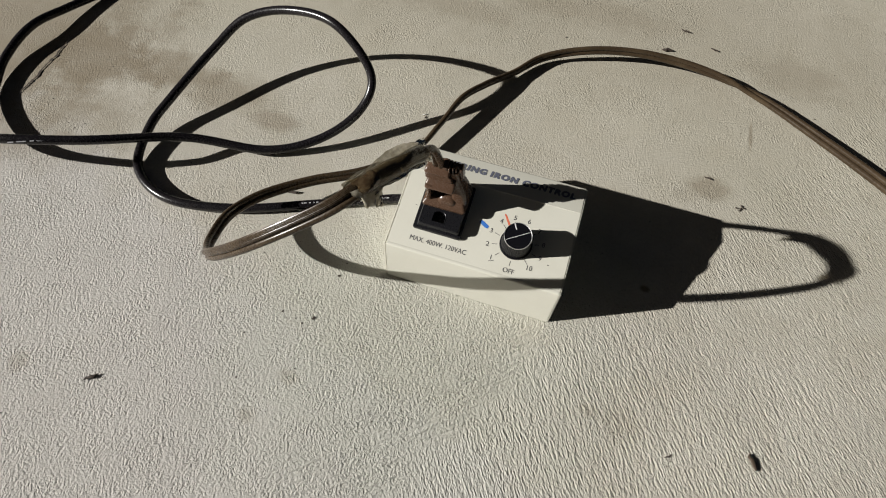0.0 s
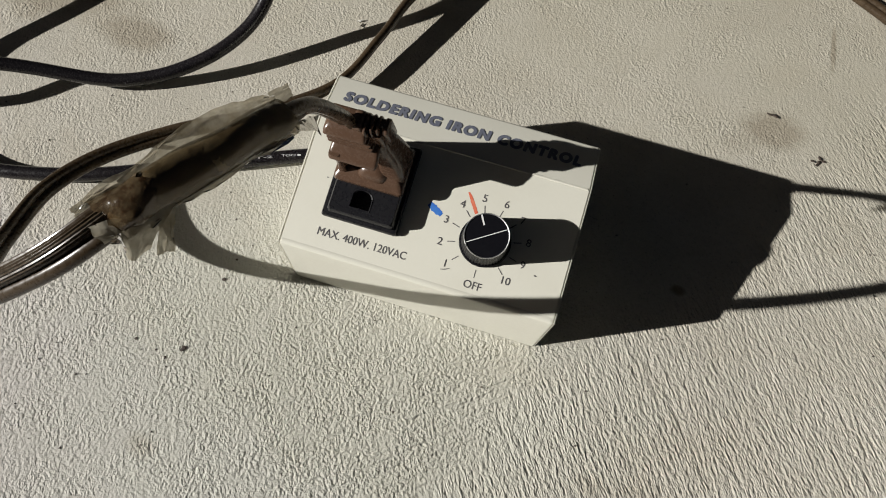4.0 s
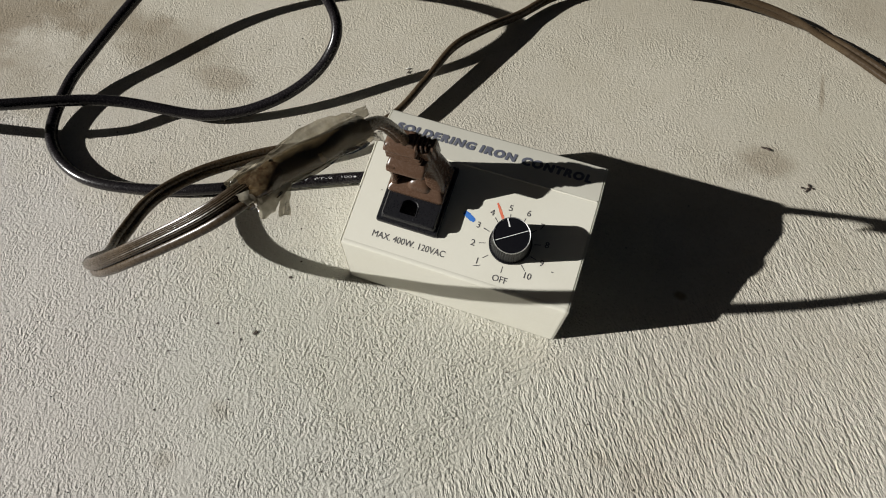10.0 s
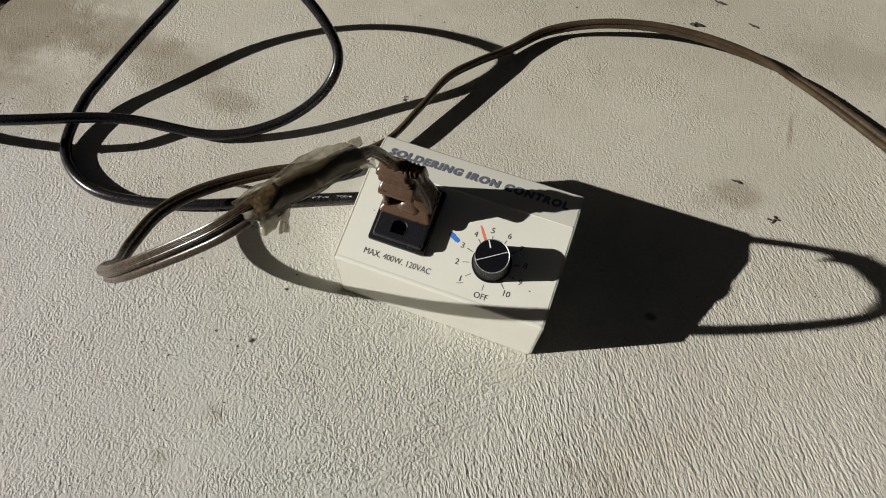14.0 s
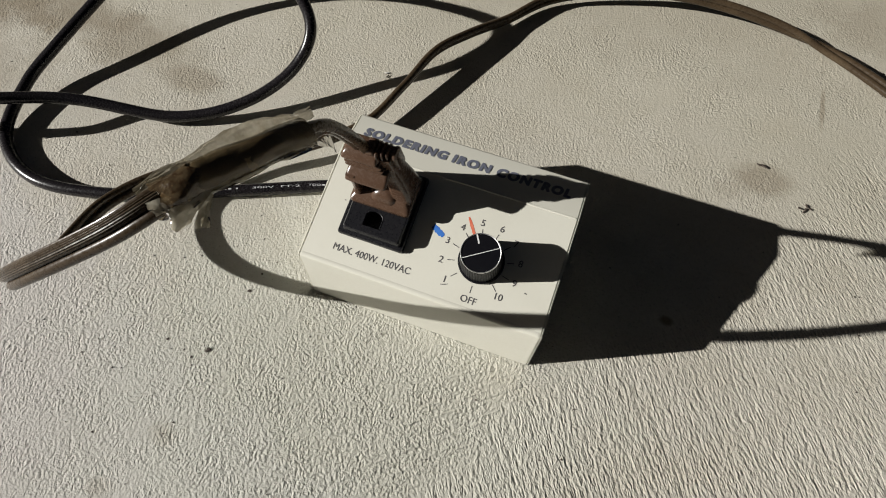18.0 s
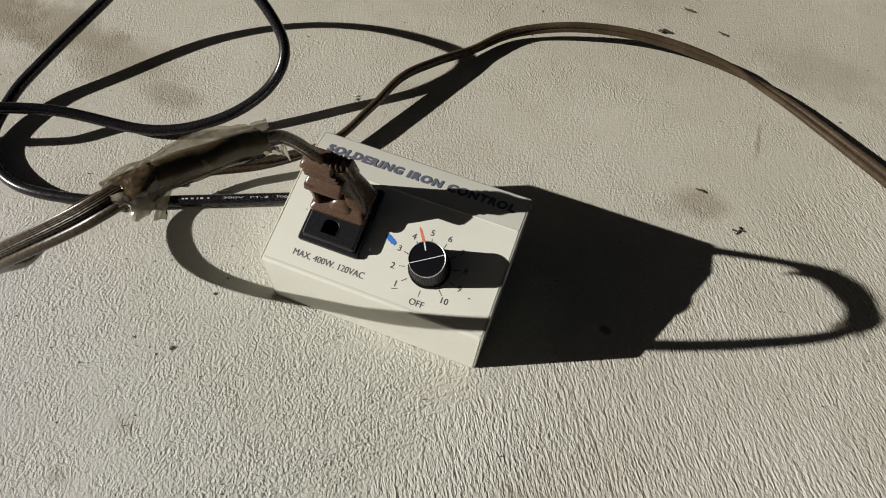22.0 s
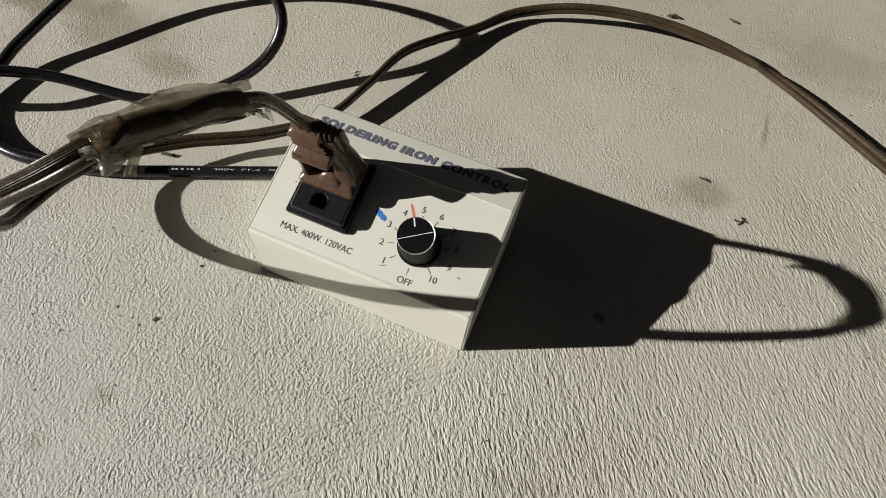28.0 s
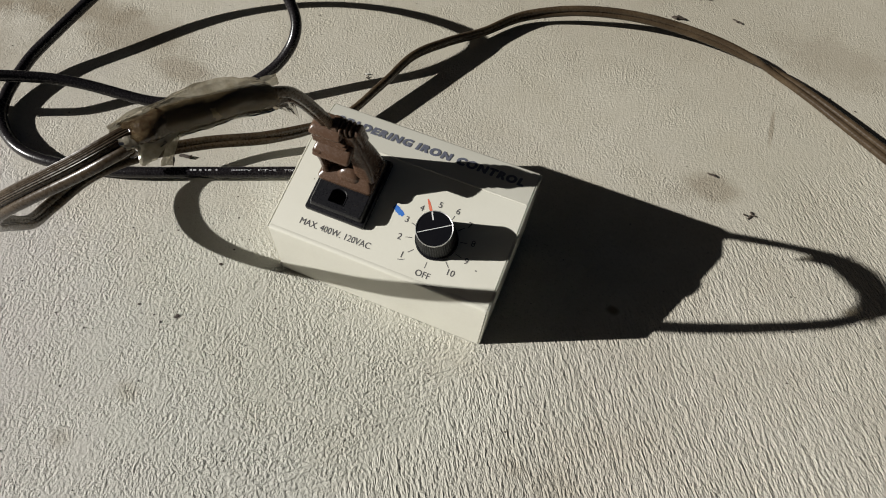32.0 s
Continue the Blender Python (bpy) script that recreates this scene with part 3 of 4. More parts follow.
for k in range(3):
    w, cu, cv, hu, hv = 32.7 + 1.95 * k, 25.0 - 0.3 * k, 41.2 + 0.3 * k, 7.9 - 0.2 * k, 5.3 - 0.1 * k
    bm = bmesh.new()
    block(bm, ((w - 0.2, cu, cv, hu - 1.9, hv - 1.9), (w + 0.2, cu, cv, hu - 0.9, hv - 0.9), (w + 0.3, cu, cv, hu - 0.2, hv - 0.1), (w + 0.6, cu, cv, hu, hv), (w + 0.9, cu, cv, hu - 0.2, hv - 0.1), (w + 1.0, cu, cv, hu - 0.9, hv - 0.9), (w + 1.2, cu, cv, hu - 1.9, hv - 1.9), (w + 1.85, cu, cv, hu - 1.9, hv - 1.9)), 0.9)
    part("grip_ridge", bm, BROWN_PLUG, plug, smooth=True)
# head: an upper flange under the cord, and upright relief ribs beside it with slots between
bm = bmesh.new()
block(bm, ((38.3, 24.0, 41.6, 6.2, 4.4), (38.6, 24.0, 41.5, 7.0, 5.1), (39.3, 24.0, 41.6, 7.3, 5.3), (40.3, 24.0, 41.9, 7.1, 4.8), (41.1, 24.2, 42.5, 6.5, 4.0), (41.6, 24.4, 42.8, 5.8, 3.2)), 1.0)
part("plug_head", bm, BROWN_PLUG, plug, smooth=True)
for u0, u1, v0, v1, top in ((30.0, 31.1, 38.6, 46.4, 43.4), (31.9, 32.9, 39.6, 46.6, 42.9), (33.6, 34.6, 40.3, 46.8, 42.3), (35.3, 37.6, 41.0, 47.0, 41.2)):
    cu, cv, hu, hv = (u0 + u1) / 2, (v0 + v1) / 2, (u1 - u0) / 2, (v1 - v0) / 2
    bm = bmesh.new()
    block(bm, ((29.5, cu + 0.4, cv, hu, hv), (top - 1.6, cu, cv, hu, hv), (top - 0.6, cu - 0.05, cv, hu * 0.9, hv - 0.5), (top, cu - 0.1, cv, hu * 0.6, hv - 1.3)), 0.9)
    part("relief_rib", bm, BROWN_PLUG, plug, smooth=True)
bm = bmesh.new()
block(bm, ((30.0, 33.0, 42.2, 3.6, 3.4), (36.0, 32.8, 42.2, 3.4, 3.2), (39.0, 32.4, 42.3, 3.0, 2.8)), 0.8)
part("rib_web", bm, BROWN_PLUG, plug, smooth=True)
bm = bmesh.new()
block(bm, ((37.0, 32.6, 44.6, 4.9, 1.8), (40.0, 32.4, 44.6, 4.6, 1.7), (40.8, 32.2, 44.6, 3.9, 1.2)), 0.7)
part("rib_bridge", bm, BROWN_PLUG, plug, smooth=True)

bm = bmesh.new()
block(bm, ((37.0, 28.0, 42.8, 1.9, 3.6), (42.6, 27.9, 42.8, 1.8, 3.4), (43.6, 27.8, 42.8, 1.5, 3.0), (44.0, 27.8, 42.8, 0.9, 2.4)), 0.8)
part("cord_collar", bm, BROWN_PLUG, plug, smooth=True)

# centre line of the flat cord in millimetres, and the way from its smooth to its ribbed half
CORD = [((23.8, 30.0, 86.0), (0.5, -0.3, 0.6)), ((23.9, 24.8, 97.4), (0.5, -0.3, 0.6)), ((23.8, 12.8, 117.8), (0.6, -0.2, 0.6)), ((22.8, 1.6, 127.8), (0.2, 0.2, 0.8)),
        ((16.0, -20.5, 138.6), (-0.5, 0.3, 0.7)), ((9.0, -35.4, 142.0), (-0.7, 0.4, 0.6)), ((-4.5, -49.6, 135.8), (-0.69, 0.36, 0.63)), ((-36.0, -62.8, 114.5), (-0.69, 0.36, 0.63)),
        ((-63.0, -60.0, 86.0), (-0.6, 0.4, 0.65)), ((-81.0, -52.0, 63.0), (-0.4, 0.3, 0.8)), ((-95.0, -41.0, 40.0), (-0.5, 0.2, 0.8)), ((-105.3, -25.9, 27.0), (-0.6, 0.25, 0.7)), ((-108.4, -0.5, 18.9), (-0.6, 0.4, 0.65)),
        ((-96.7, 22.7, 15.6), (-0.5, 0.5, 0.63)), ((-72.6, 46.6, 12.4), (-0.45, 0.55, 0.63)), ((-42.1, 68.7, 9.8), (-0.4, 0.5, 0.7)), ((-15.8, 98.1, 8.1), (0.2, -0.3, 0.9)),
        ((-4.2, 131.3, 10.0), (0.2, -0.3, 0.9)), ((4.1, 161.8, 12.4), (0.2, -0.1, 0.95)), ((17.8, 186.3, 10.1), (0.2, -0.1, 0.95)), ((35.3, 212.8, 5.6), (0.1, -0.2, 0.95)),
        ((56.9, 241.6, 6.0), (-0.2, 0.05, 0.9)), ((96.0, 259.0, 11.0), (-0.1, 0.15, 0.9)), ((142.2, 268.5, 12.0), (0.0, 0.15, 0.9)), ((192.5, 268.5, 9.2), (-0.1, 0.1, 0.9)),
        ((239.3, 254.9, 6.2), (-0.4, -0.65, -0.15)), ((286.7, 224.5, 6.0), (-0.42, -0.62, -0.5)), ((332.9, 190.9, 6.0), (-0.35, -0.55, -0.65)), ((380.0, 150.0, 6.0), (-0.4, -0.6, -0.5)), ((430.0, 105.0, 6.0), (-0.4, -0.6, -0.5))]
line = spline([Vector(p) * MM for p, s in CORD], 12)
way = spline([Vector(s) for p, s in CORD], 12)
sides = []
for i, p in enumerate(line):
    t = (line[min(i + 1, len(line) - 1)] - line[max(i - 1, 0)]).normalized()
    sides.append((way[i] - t * way[i].dot(t)).normalized())
# the cord lies flat and full width once it has come back round the fold
full = [1.0 + 0.12 * min(1.0, max(0.0, (46 - i) / 20)) + 0.12 * min(1.0, max(0.0, (i - 112) / 30)) + 0.3 * min(1.0, max(0.0, (i - 300) / 25)) for i in range(len(line))]
fold = [min(1.0, max(0.0, (i - 44) / 14)) * min(1.0, max(0.0, (116 - i) / 14)) for i in range(len(line))]
for name, sgn, rib, grow, apart, seg in (("ribbed_conductor", 1, 0.24, 0.24, 0.08, 44), ("plain_conductor", -1, 0.0, -0.06, 0.22, 26)):
    bm = bmesh.new()
    tube(bm, [p + s * 1.55 * MM * k * sgn * (1.0 + apart * g) for p, s, k, g in zip(line, sides, full, fold)], [1.76 * MM * k * (1.0 + grow * g) for k, g in zip(full, fold)], seg, 1, [rib * MM * min(1.0, max(0.0, (i - 34) / 16)) * (1.0 - min(1.0, max(0.0, (i - 108) / 20))) for i in range(len(line))], sides)
    cord_part(name, bm, CORD_BROWN, smooth=True, label="brown insulated strand, finely ribbed at the fold" if rib else "smooth brown insulated strand")
bm = bmesh.new()
cross = [(line[min(i + 1, len(line) - 1)] - line[max(i - 1, 0)]).normalized().cross(s) for i, s in enumerate(sides)]
loft(bm, [[p + s * a * MM * k + q * b * MM * k * (1.0 - 0.65 * g) for a, b in ((-0.8, -0.95), (0.8, -0.95), (0.8, 0.95), (-0.8, 0.95))] for p, s, q, k, g in zip(line, sides, cross, full, fold)])
cord_part("web", bm, CORD_BROWN, label="thin web joining the two strands")

# the tape: a wrinkled wrap round the cord, a fin stuck to itself, and torn ends
rng = random.Random(11)
TAPE_LINE = spline([Vector(p) * MM for p in ((22.9, 1.5, 128.0), (19.4, -11.5, 135.0), (15.2, -22.5, 139.3), (10.2, -33.5, 142.0), (5.0, -40.0, 140.6))], 8)
axis = (TAPE_LINE[-1] - TAPE_LINE[0]).normalized()
UP = Vector((-0.45, 0.55, 0.6))
UP = (UP - axis * UP.dot(axis)).normalized()
ASIDE = axis.cross(UP).normalized()


def tape_at(f):
    u = f * (len(TAPE_LINE) - 1)
    i = min(max(int(u), 0), len(TAPE_LINE) - 2)
    return TAPE_LINE[i].lerp(TAPE_LINE[i + 1], u - i)


# inside the tape the cord is doubled back on itself
bm = bmesh.new()
tube(bm, [tape_at(f) + UP * 0.2 * MM for f in (0.015, 0.05, 0.12, 0.3, 0.5, 0.7, 0.8, 0.86, 0.9, 0.92)], [r * MM for r in (3.7, 3.9, 3.9, 3.9, 3.9, 3.9, 3.7, 3.2, 2.4, 1.4)], 24)
cord_part("doubled_cord", bm, CORD_TAPED, label="brown cord doubled back under the tape")
wrap = cord_part("tape_wrap", bmesh.new(), TAPE, label="yellowed clear packing tape wound round the cord")
def sleeve(name, f0, f1, radius, bumpy, material, torn, label=""):
    bm = bmesh.new()
    rings, n = [], 24
    for i in range(n):
        f = f0 + (f1 - f0) * i / (n - 1)
        ring = []
        for k in range(32):
            a = 2 * math.pi * k / 32
            d = UP * math.cos(a) + ASIDE * math.sin(a)
            r = radius + bumpy * noise.noise(Vector((f * 9, math.cos(a) * 1.8, math.sin(a) * 1.8))) + 0.25 * math.sin(14 * f + 2 * a)
            end = torn * noise.noise(Vector((math.cos(a) * 3, math.sin(a) * 3, f0 * 9 + i))) if i in (0, n - 1) else 0.0
            ring.append(tape_at(f + end) + d * r * MM)
        rings.append(ring)
    loft(bm, rings, cap=False)
    bmesh.ops.transform(bm, matrix=HOME, verts=bm.verts)
    part(name, bm, material, wrap, label, smooth=True)


sleeve("sleeve", 0.0, 0.8, 4.6, 0.2, TAPE, 0.015)
sleeve("crumpled_end", 0.7, 0.98, 4.75, 0.7, TAPE_DIRTY, 0.07, "crumpled tape end full of brown dirt")


def sheet(name, rows, label=""):
    """A thin loose piece of tape through rows of points in millimetres, a little crumpled."""
    bm = bmesh.new()
    grid = [[bm.verts.new(Vector(p) * MM + Vector([rng.uniform(-0.25, 0.25) * MM for _ in range(3)])) for p in spline([Vector(q) for q in row], 4)] for row in rows]
    for a, b in zip(grid, grid[1:]):
        for i in range(len(a) - 1):
            bm.faces.new((a[i], a[i + 1], b[i + 1], b[i]))
    bmesh.ops.transform(bm, matrix=HOME, verts=bm.verts)
    part(name, bm, TAPE_LOOSE, wrap, label, True)


FIN_UP = Vector((-0.52, 0.52, 0.62))
FIN_UP = (FIN_UP - axis * FIN_UP.dot(axis)).normalized()
fin = []
for k in range(16):
    f = 0.0 + 0.72 * k / 15
    tall = 3.7 * math.sin(math.pi * min(1.0, (f + 0.02) / 0.74)) ** 0.6 + 0.7 * noise.noise(Vector((f * 9, 2, 1)))
    c = tape_at(f) / MM
    fin.append([c + FIN_UP * r for r in (3.7, 4.6 + tall * 0.5, 4.6 + tall)])
sheet("fin", fin, "pale fin of tape stuck to itself")
low = (-UP - ASIDE * 0.6).normalized()
sheet("lower_fin", [[tape_at(0.04 + 0.05 * k) / MM + low * r for r in (3.6, 4.7, 5.5 + 0.5 * math.sin(0.9 * k))] for k in range(16)], "clear edge of tape below the cord")
fin = []
for k in range(9):
    f = 0.68 + 0.4 * k / 8
    c = tape_at(f) / MM
    lo_r, hi_r = 3.7, 6.2 if f < 1.0 else 5.4
    fin.append([c + FIN_UP * r - ASIDE * 0.6 for r in (lo_r, (lo_r + hi_r) / 2, hi_r + 0.5 * noise.noise(Vector((f * 12, 1, 4))))])
sheet("loose_strip", fin, "loose strip of tape standing off the cord")
for edge, mid, tip in ((((5.0, -41.5, 143.5), (8.6, -39.0, 144.0), (12.4, -36.0, 143.4), (16.4, -31.5, 141.0)), ((7.4, -43.0, 143.4), (9.8, -41.0, 142.4), (12.4, -40.0, 141.2), (15.4, -36.0, 139.8)), ((9.4, -43.6, 143.0), (10.2, -41.4, 141.4), (13.4, -44.6, 139.5), (15.4, -41.0, 139.2))),
                       (((13.4, -33.0, 139.8), (14.6, -32.2, 139.2), (15.8, -31.4, 138.6)), ((14.8, -37.0, 138.8), (16.0, -36.2, 138.4), (17.0, -35.6, 137.8)), ((16.4, -41.6, 137.8), (17.4, -40.4, 137.2), (18.8, -39.6, 136.8)))):
    ends = [[Vector(p) for p in row] for row in (edge, mid, tip)]
    sheet("torn_end", [[a.lerp(b, h) for a, b in zip(one, two)] for one, two in zip(ends, ends[1:]) for h in (0.0, 0.34, 0.67)] + [ends[2]], "torn tape end standing off the cord")
c = tape_at(0.0) / MM
sheet("torn_corner", [[(23.5, 0.5, 125.5), (24.0, 6.0, 121.5), (25.0, 10.5, 117.5)], [(25.2, 1.6, 123.5), (25.4, 6.4, 119.0), (25.8, 9.6, 114.5)], [(26.0, 2.8, 121.5), (26.6, 6.7, 116.5), (26.8, 8.4, 111.8)]], "small torn corner of tape hanging down")
sheet("torn_corner", [[c + UP * (3.0 + q) + ASIDE * 0.5 - axis * h for q in (0.0, 1.8, 3.4)] for h in (-1.0, 1.4, 3.4, 5.0)], "small torn corner of tape")

# ---- the black supply cord ----
supply = thing("supply_cord", "round black rubber supply cord looping over the concrete", "power cord")
SUPPLY = [(3.0, 60.0, 8.0), (-8.0, 58.5, 5.5), (-22.0, 54.5, 3.6), (-66.0, 34.5, 3.4), (-115.6, 13.0, 3.7), (-163.0, 4.4, 4.4), (-198.0, 22.0, 3.6), (-208.0, 55.5, 8.3), (-203.0, 84.6, 15.7),
          (-189.6, 130.9, 28.5), (-170.7, 154.4, 44.2), (-135.3, 161.4, 55.5), (-93.0, 151.0, 61.8), (-60.9, 135.5, 39.4), (-62.8, 115.4, 20.1), (-84.1, 88.3, 9.1), (-119.4, 66.9, 5.3),
          (-173.0, 49.8, 16.5), (-225.8, 14.7, 29.8), (-284.1, -8.9, 35.2), (-317.4, -0.4, 19.7), (-340.2, 45.0, 4.8), (-356.8, 83.4, 6.3), (-357.7, 120.5, 10.4), (-349.7, 153.9, 7.0),
          (-339.0, 186.1, 3.7), (-328.6, 218.6, 3.2), (-310.0, 290.0, 3.2), (-290.0, 390.0, 3.2)]
black_line = spline([Vector(p) * MM for p in SUPPLY], 14)
bm = bmesh.new()
tube(bm, black_line, 3.25 * MM, 20)
part("sheath", bm, CORD_BLACK, supply, smooth=True)
bm = bmesh.new()
tube(bm, [Vector((2.0, 60.0, 8.1)) * MM, Vector((-1.0, 59.8, 7.8)) * MM, Vector((-3.5, 59.4, 7.2)) * MM], 4.6 * MM, 24)
part("strain_relief", bm, BLACK_PLASTIC, supply, smooth=True)


def cord_print(body, at, length, height, bars=(), name="print_bar", label=""):
    """Small white print along the top of the supply cord from the box outwards; bars stand for what cannot be read."""
    p, q = Vector(at[0]) * MM, Vector(at[1]) * MM
    x = (q - p).normalized()
    up = Vector((0.05, -0.45, 0.9))
    up = (up - x * up.dot(x)).normalized()
    m = Matrix.Translation(p + up * 3.29 * MM) @ Matrix((x, up.cross(x), up)).transposed().to_4x4()
    if body:
        me, w = text_mesh(body, length * MM, height * MM, 0.0)
        me.materials.append(PRINT_WHITE)
        ob = new("print", me)
        ob.parent, ob.matrix_local = supply, m
    for x0, x1 in bars:
        bm = bmesh.new()
        bmesh.ops.create_cube(bm, size=1, matrix=m @ Matrix.Translation(((x0 + x1) / 2 * MM, height / 2 * MM, 0)) @ Matrix.Diagonal(((x1 - x0) * MM, height * 0.8 * MM, 0.00005, 1)))
        part(name, bm, PRINT_WHITE, supply, label)


cord_print("300V  FT-2", ((-53.5, 40.3, 3.5), (-24.0, 53.3, 3.6)), 25.0, 1.05)
cord_print("", ((-74.0, 31.0, 3.5), (-54.5, 39.8, 3.5)), 1.0, 1.0, ((0.0, 1.2), (1.8, 3.4), (5.0, 6.4), (8.2, 9.0), (10.0, 11.6), (14.0, 15.0)))
cord_print("", ((-262.0, -6.2, 33.6), (-225.8, 14.7, 29.8)), 1.0, 0.9, ((0.0, 3.5), (5.0, 11.0), (13.0, 15.5), (17.0, 22.0)), "scuff", "pale scuff")
cord_print("TOO", ((-26.5, 52.4, 3.6), (-12.0, 57.5, 4.3)), 6.6, 1.05)
cord_print("", ((-26.5, 52.4, 3.6), (-12.0, 57.5, 4.3)), 1.0, 1.0, ((7.4, 9.0),))

# ---- bits lying about ----
def twig(label, place, length, thick, deg, material, seed, category="twig", group="", flat=0.75):
    r = random.Random(seed)
    n = 7
    path = [Vector(((k / (n - 1) - 0.5) * length, r.uniform(-0.08, 0.08) * length, thick * flat + r.uniform(0, 0.25) * thick * flat)) * MM for k in range(n)]
    bm = bmesh.new()
    rings = []
    for k, p in enumerate(path):
        rad = thick * MM * (0.35 + 0.65 * math.sin(math.pi * (k + 0.7) / (n + 0.6))) * r.uniform(0.8, 1.2)
        rings.append([p + Vector((0, math.cos(a) * rad, math.sin(a) * rad * flat)) for a in [2 * math.pi * j / 8 for j in range(8)]])
    loft(bm, rings)
    ob = part(category.replace(" ", "_"), bm, material, None, smooth=True)
    ob.matrix_world = pose(place[0] * MM, place[1] * MM, -0.0001 if flat > 0.5 else -0.00032, 0, 0, deg)
    return tagged(ob, label, category, group)


twig("short black twig lying on the concrete", (-138.5, -121.0), 8.0, 1.0, 38, BARK, 1)
twig("dry brown seed husk lying on the concrete", (241.0, -48.5), 9.5, 1.15, -62, HUSK, 2, "seed husk")
twig("thin dark plant fibre on the concrete", (194.0, -60.0), 5.0, 0.45, 30, BARK, 3, "plant fibre")
twig("dark dry leaf crumb on the concrete", (158.4, 296.5), 9.0, 1.4, 12, BARK, 4, "leaf crumb")
twig("dark dry leaf crumb on the concrete", (200.1, 312.5), 7.0, 0.8, -15, BARK, 5, "leaf crumb")
twig("dark dry leaf crumb on the concrete", (173.0, 330.0), 9.0, 0.9, -8, BARK, 6, "leaf crumb")
for k, (x, y, size) in enumerate(((226.1, 136.1, 1.5), (228.2, 134.6, 1.2), (229.7, 138.9, 1.7), (231.7, 137.7, 1.3), (229.1, 136.2, 1.6))):
    twig("small dark crumb of dirt beside the stain", (x, y), size * 1.5, size * 0.5, 61 * k % 180, BARK, 70 + k, "dirt crumb", "crumbs beside the stain", 0.4)
twig("dark crumb of dirt on the stain", (203.5, 157.8), 6.0, 0.7, -10, BARK, 8, "dirt crumb")
twig("round black grit grain on the concrete", (-32.0, -45.0), 2.6, 0.95, 60, BARK, 9, "grit grain", "", 0.22)
twig("dark dirt crumb by the supply cord", (-86.0, 40.5), 7.0, 1.2, 15, BARK, 10, "dirt crumb")
twig("pale paint flake on the concrete", (-21.5, 146.5), 4.0, 0.5, 40, CHIP, 11, "paint flake")
twig("pale paint flake on the concrete", (-17.0, 143.0), 3.2, 0.4, 10, CHIP, 12, "paint flake")
twig("dark crumb next to paint flakes", (-20.0, 144.0), 2.6, 0.45, 70, BARK, 13, "dirt crumb")
twig("round black grit grain on the concrete", (-28.7, -11.6), 1.9, 0.75, 20, BARK, 14, "grit grain", "", 0.22)

# flat dark specks sunk in the slab, added where it has small dark pits
PIT_SPECKS = ((-52.5, -46.8, 0.95), (-42.5, -48.6, 0.7), (-37.5, -50.6, 0.9), (-35.4, -53.9, 0.6), (-48.4, -50.3, 0.5), (-11.7, -52.5, 0.55), (-64.6, -66.1, 0.55), (-44.1, 29.0, 0.6), (-26.8, 33.8, 0.55), (-35.9, 16.9, 0.7), (-23.5, 7.1, 0.6), (-27.3, -1.3, 0.8), (-46.8, 8.2, 0.5), (-18.3, -91.6, 0.5), (-131.2, -98.2, 0.6), (-109.0, -79.5, 0.6), (257.7, 92.1, 0.6), (269.1, 72.6, 0.5), (255.6, 91.6, 0.8), (258.0, 70.6, 0.8), (161.6, -56.4, 0.7), (68.7, 282.0, 1.2), (269.7, 259.2, 1.1), (286.2, 254.1, 1.1))
for k, (x, y, size) in enumerate(PIT_SPECKS):
    twig("small flat black speck for a pit in the concrete", (x, y), size * 1.35, size * 0.62, 47 * k % 180, BARK, 30 + k, "grit grain", "grit grains round the box", 0.22)

# fine grit, with dark specks standing in for pinholes, too small to count
rng = random.Random(5)
bm = bmesh.new()
for _ in range(640):
    x, y = rng.uniform(-380, 340), rng.uniform(-170, 400)
    if -6 < x < 116 and -4 < y < 78:
        continue
    s = rng.choice((0.25, 0.3, 0.3, 0.35, 0.4, 0.5, 0.65)) * MM
    vs = [bm.verts.new((x * MM + s * a, y * MM + s * b, c * s * 0.7)) for a, b, c in ((-0.9, -0.6, -0.6), (0.9, -0.5, -0.6), (0.1, 0.9, -0.6), (0.1 + rng.uniform(-0.4, 0.4), 0.1, 0.3))]
    for f in ((0, 1, 3), (1, 2, 3), (2, 0, 3)):
        bm.faces.new([vs[i] for i in f])
tagged(part("grit", bm, BARK), "scattered fine dark grit and pit specks on the concrete", "grit", kind="stuff")

# ---- ground: one broomed concrete sheet, finely ridged round the box and flat far out ----
rs = np.random.RandomState(7)
TABLE = rs.rand(256, 256)


def value_noise(x, y, k=0):
    x, y = x + 37.3 * k, y + 91.7 * k
    xi, yi = np.floor(x).astype(int), np.floor(y).astype(int)
    fx, fy = x - xi, y - yi
    fx, fy = fx * fx * (3 - 2 * fx), fy * fy * (3 - 2 * fy)
    a, b = TABLE[xi & 255, yi & 255], TABLE[(xi + 1) & 255, yi & 255]
    c, d = TABLE[xi & 255, (yi + 1) & 255], TABLE[(xi + 1) & 255, (yi + 1) & 255]
    return (a + (b - a) * fx) * (1 - fy) + (c + (d - c) * fx) * fy - 0.5


def lines(lo, fine_lo, fine_hi, hi, fine, mid):
    out = np.cumprod(np.full(22, 1.42)) * 4
    return np.unique(np.round(np.concatenate([lo - out[::-1], np.arange(lo, fine_lo, mid), np.arange(fine_lo, fine_hi, fine), np.arange(fine_hi, hi, mid), hi + out]), 3))


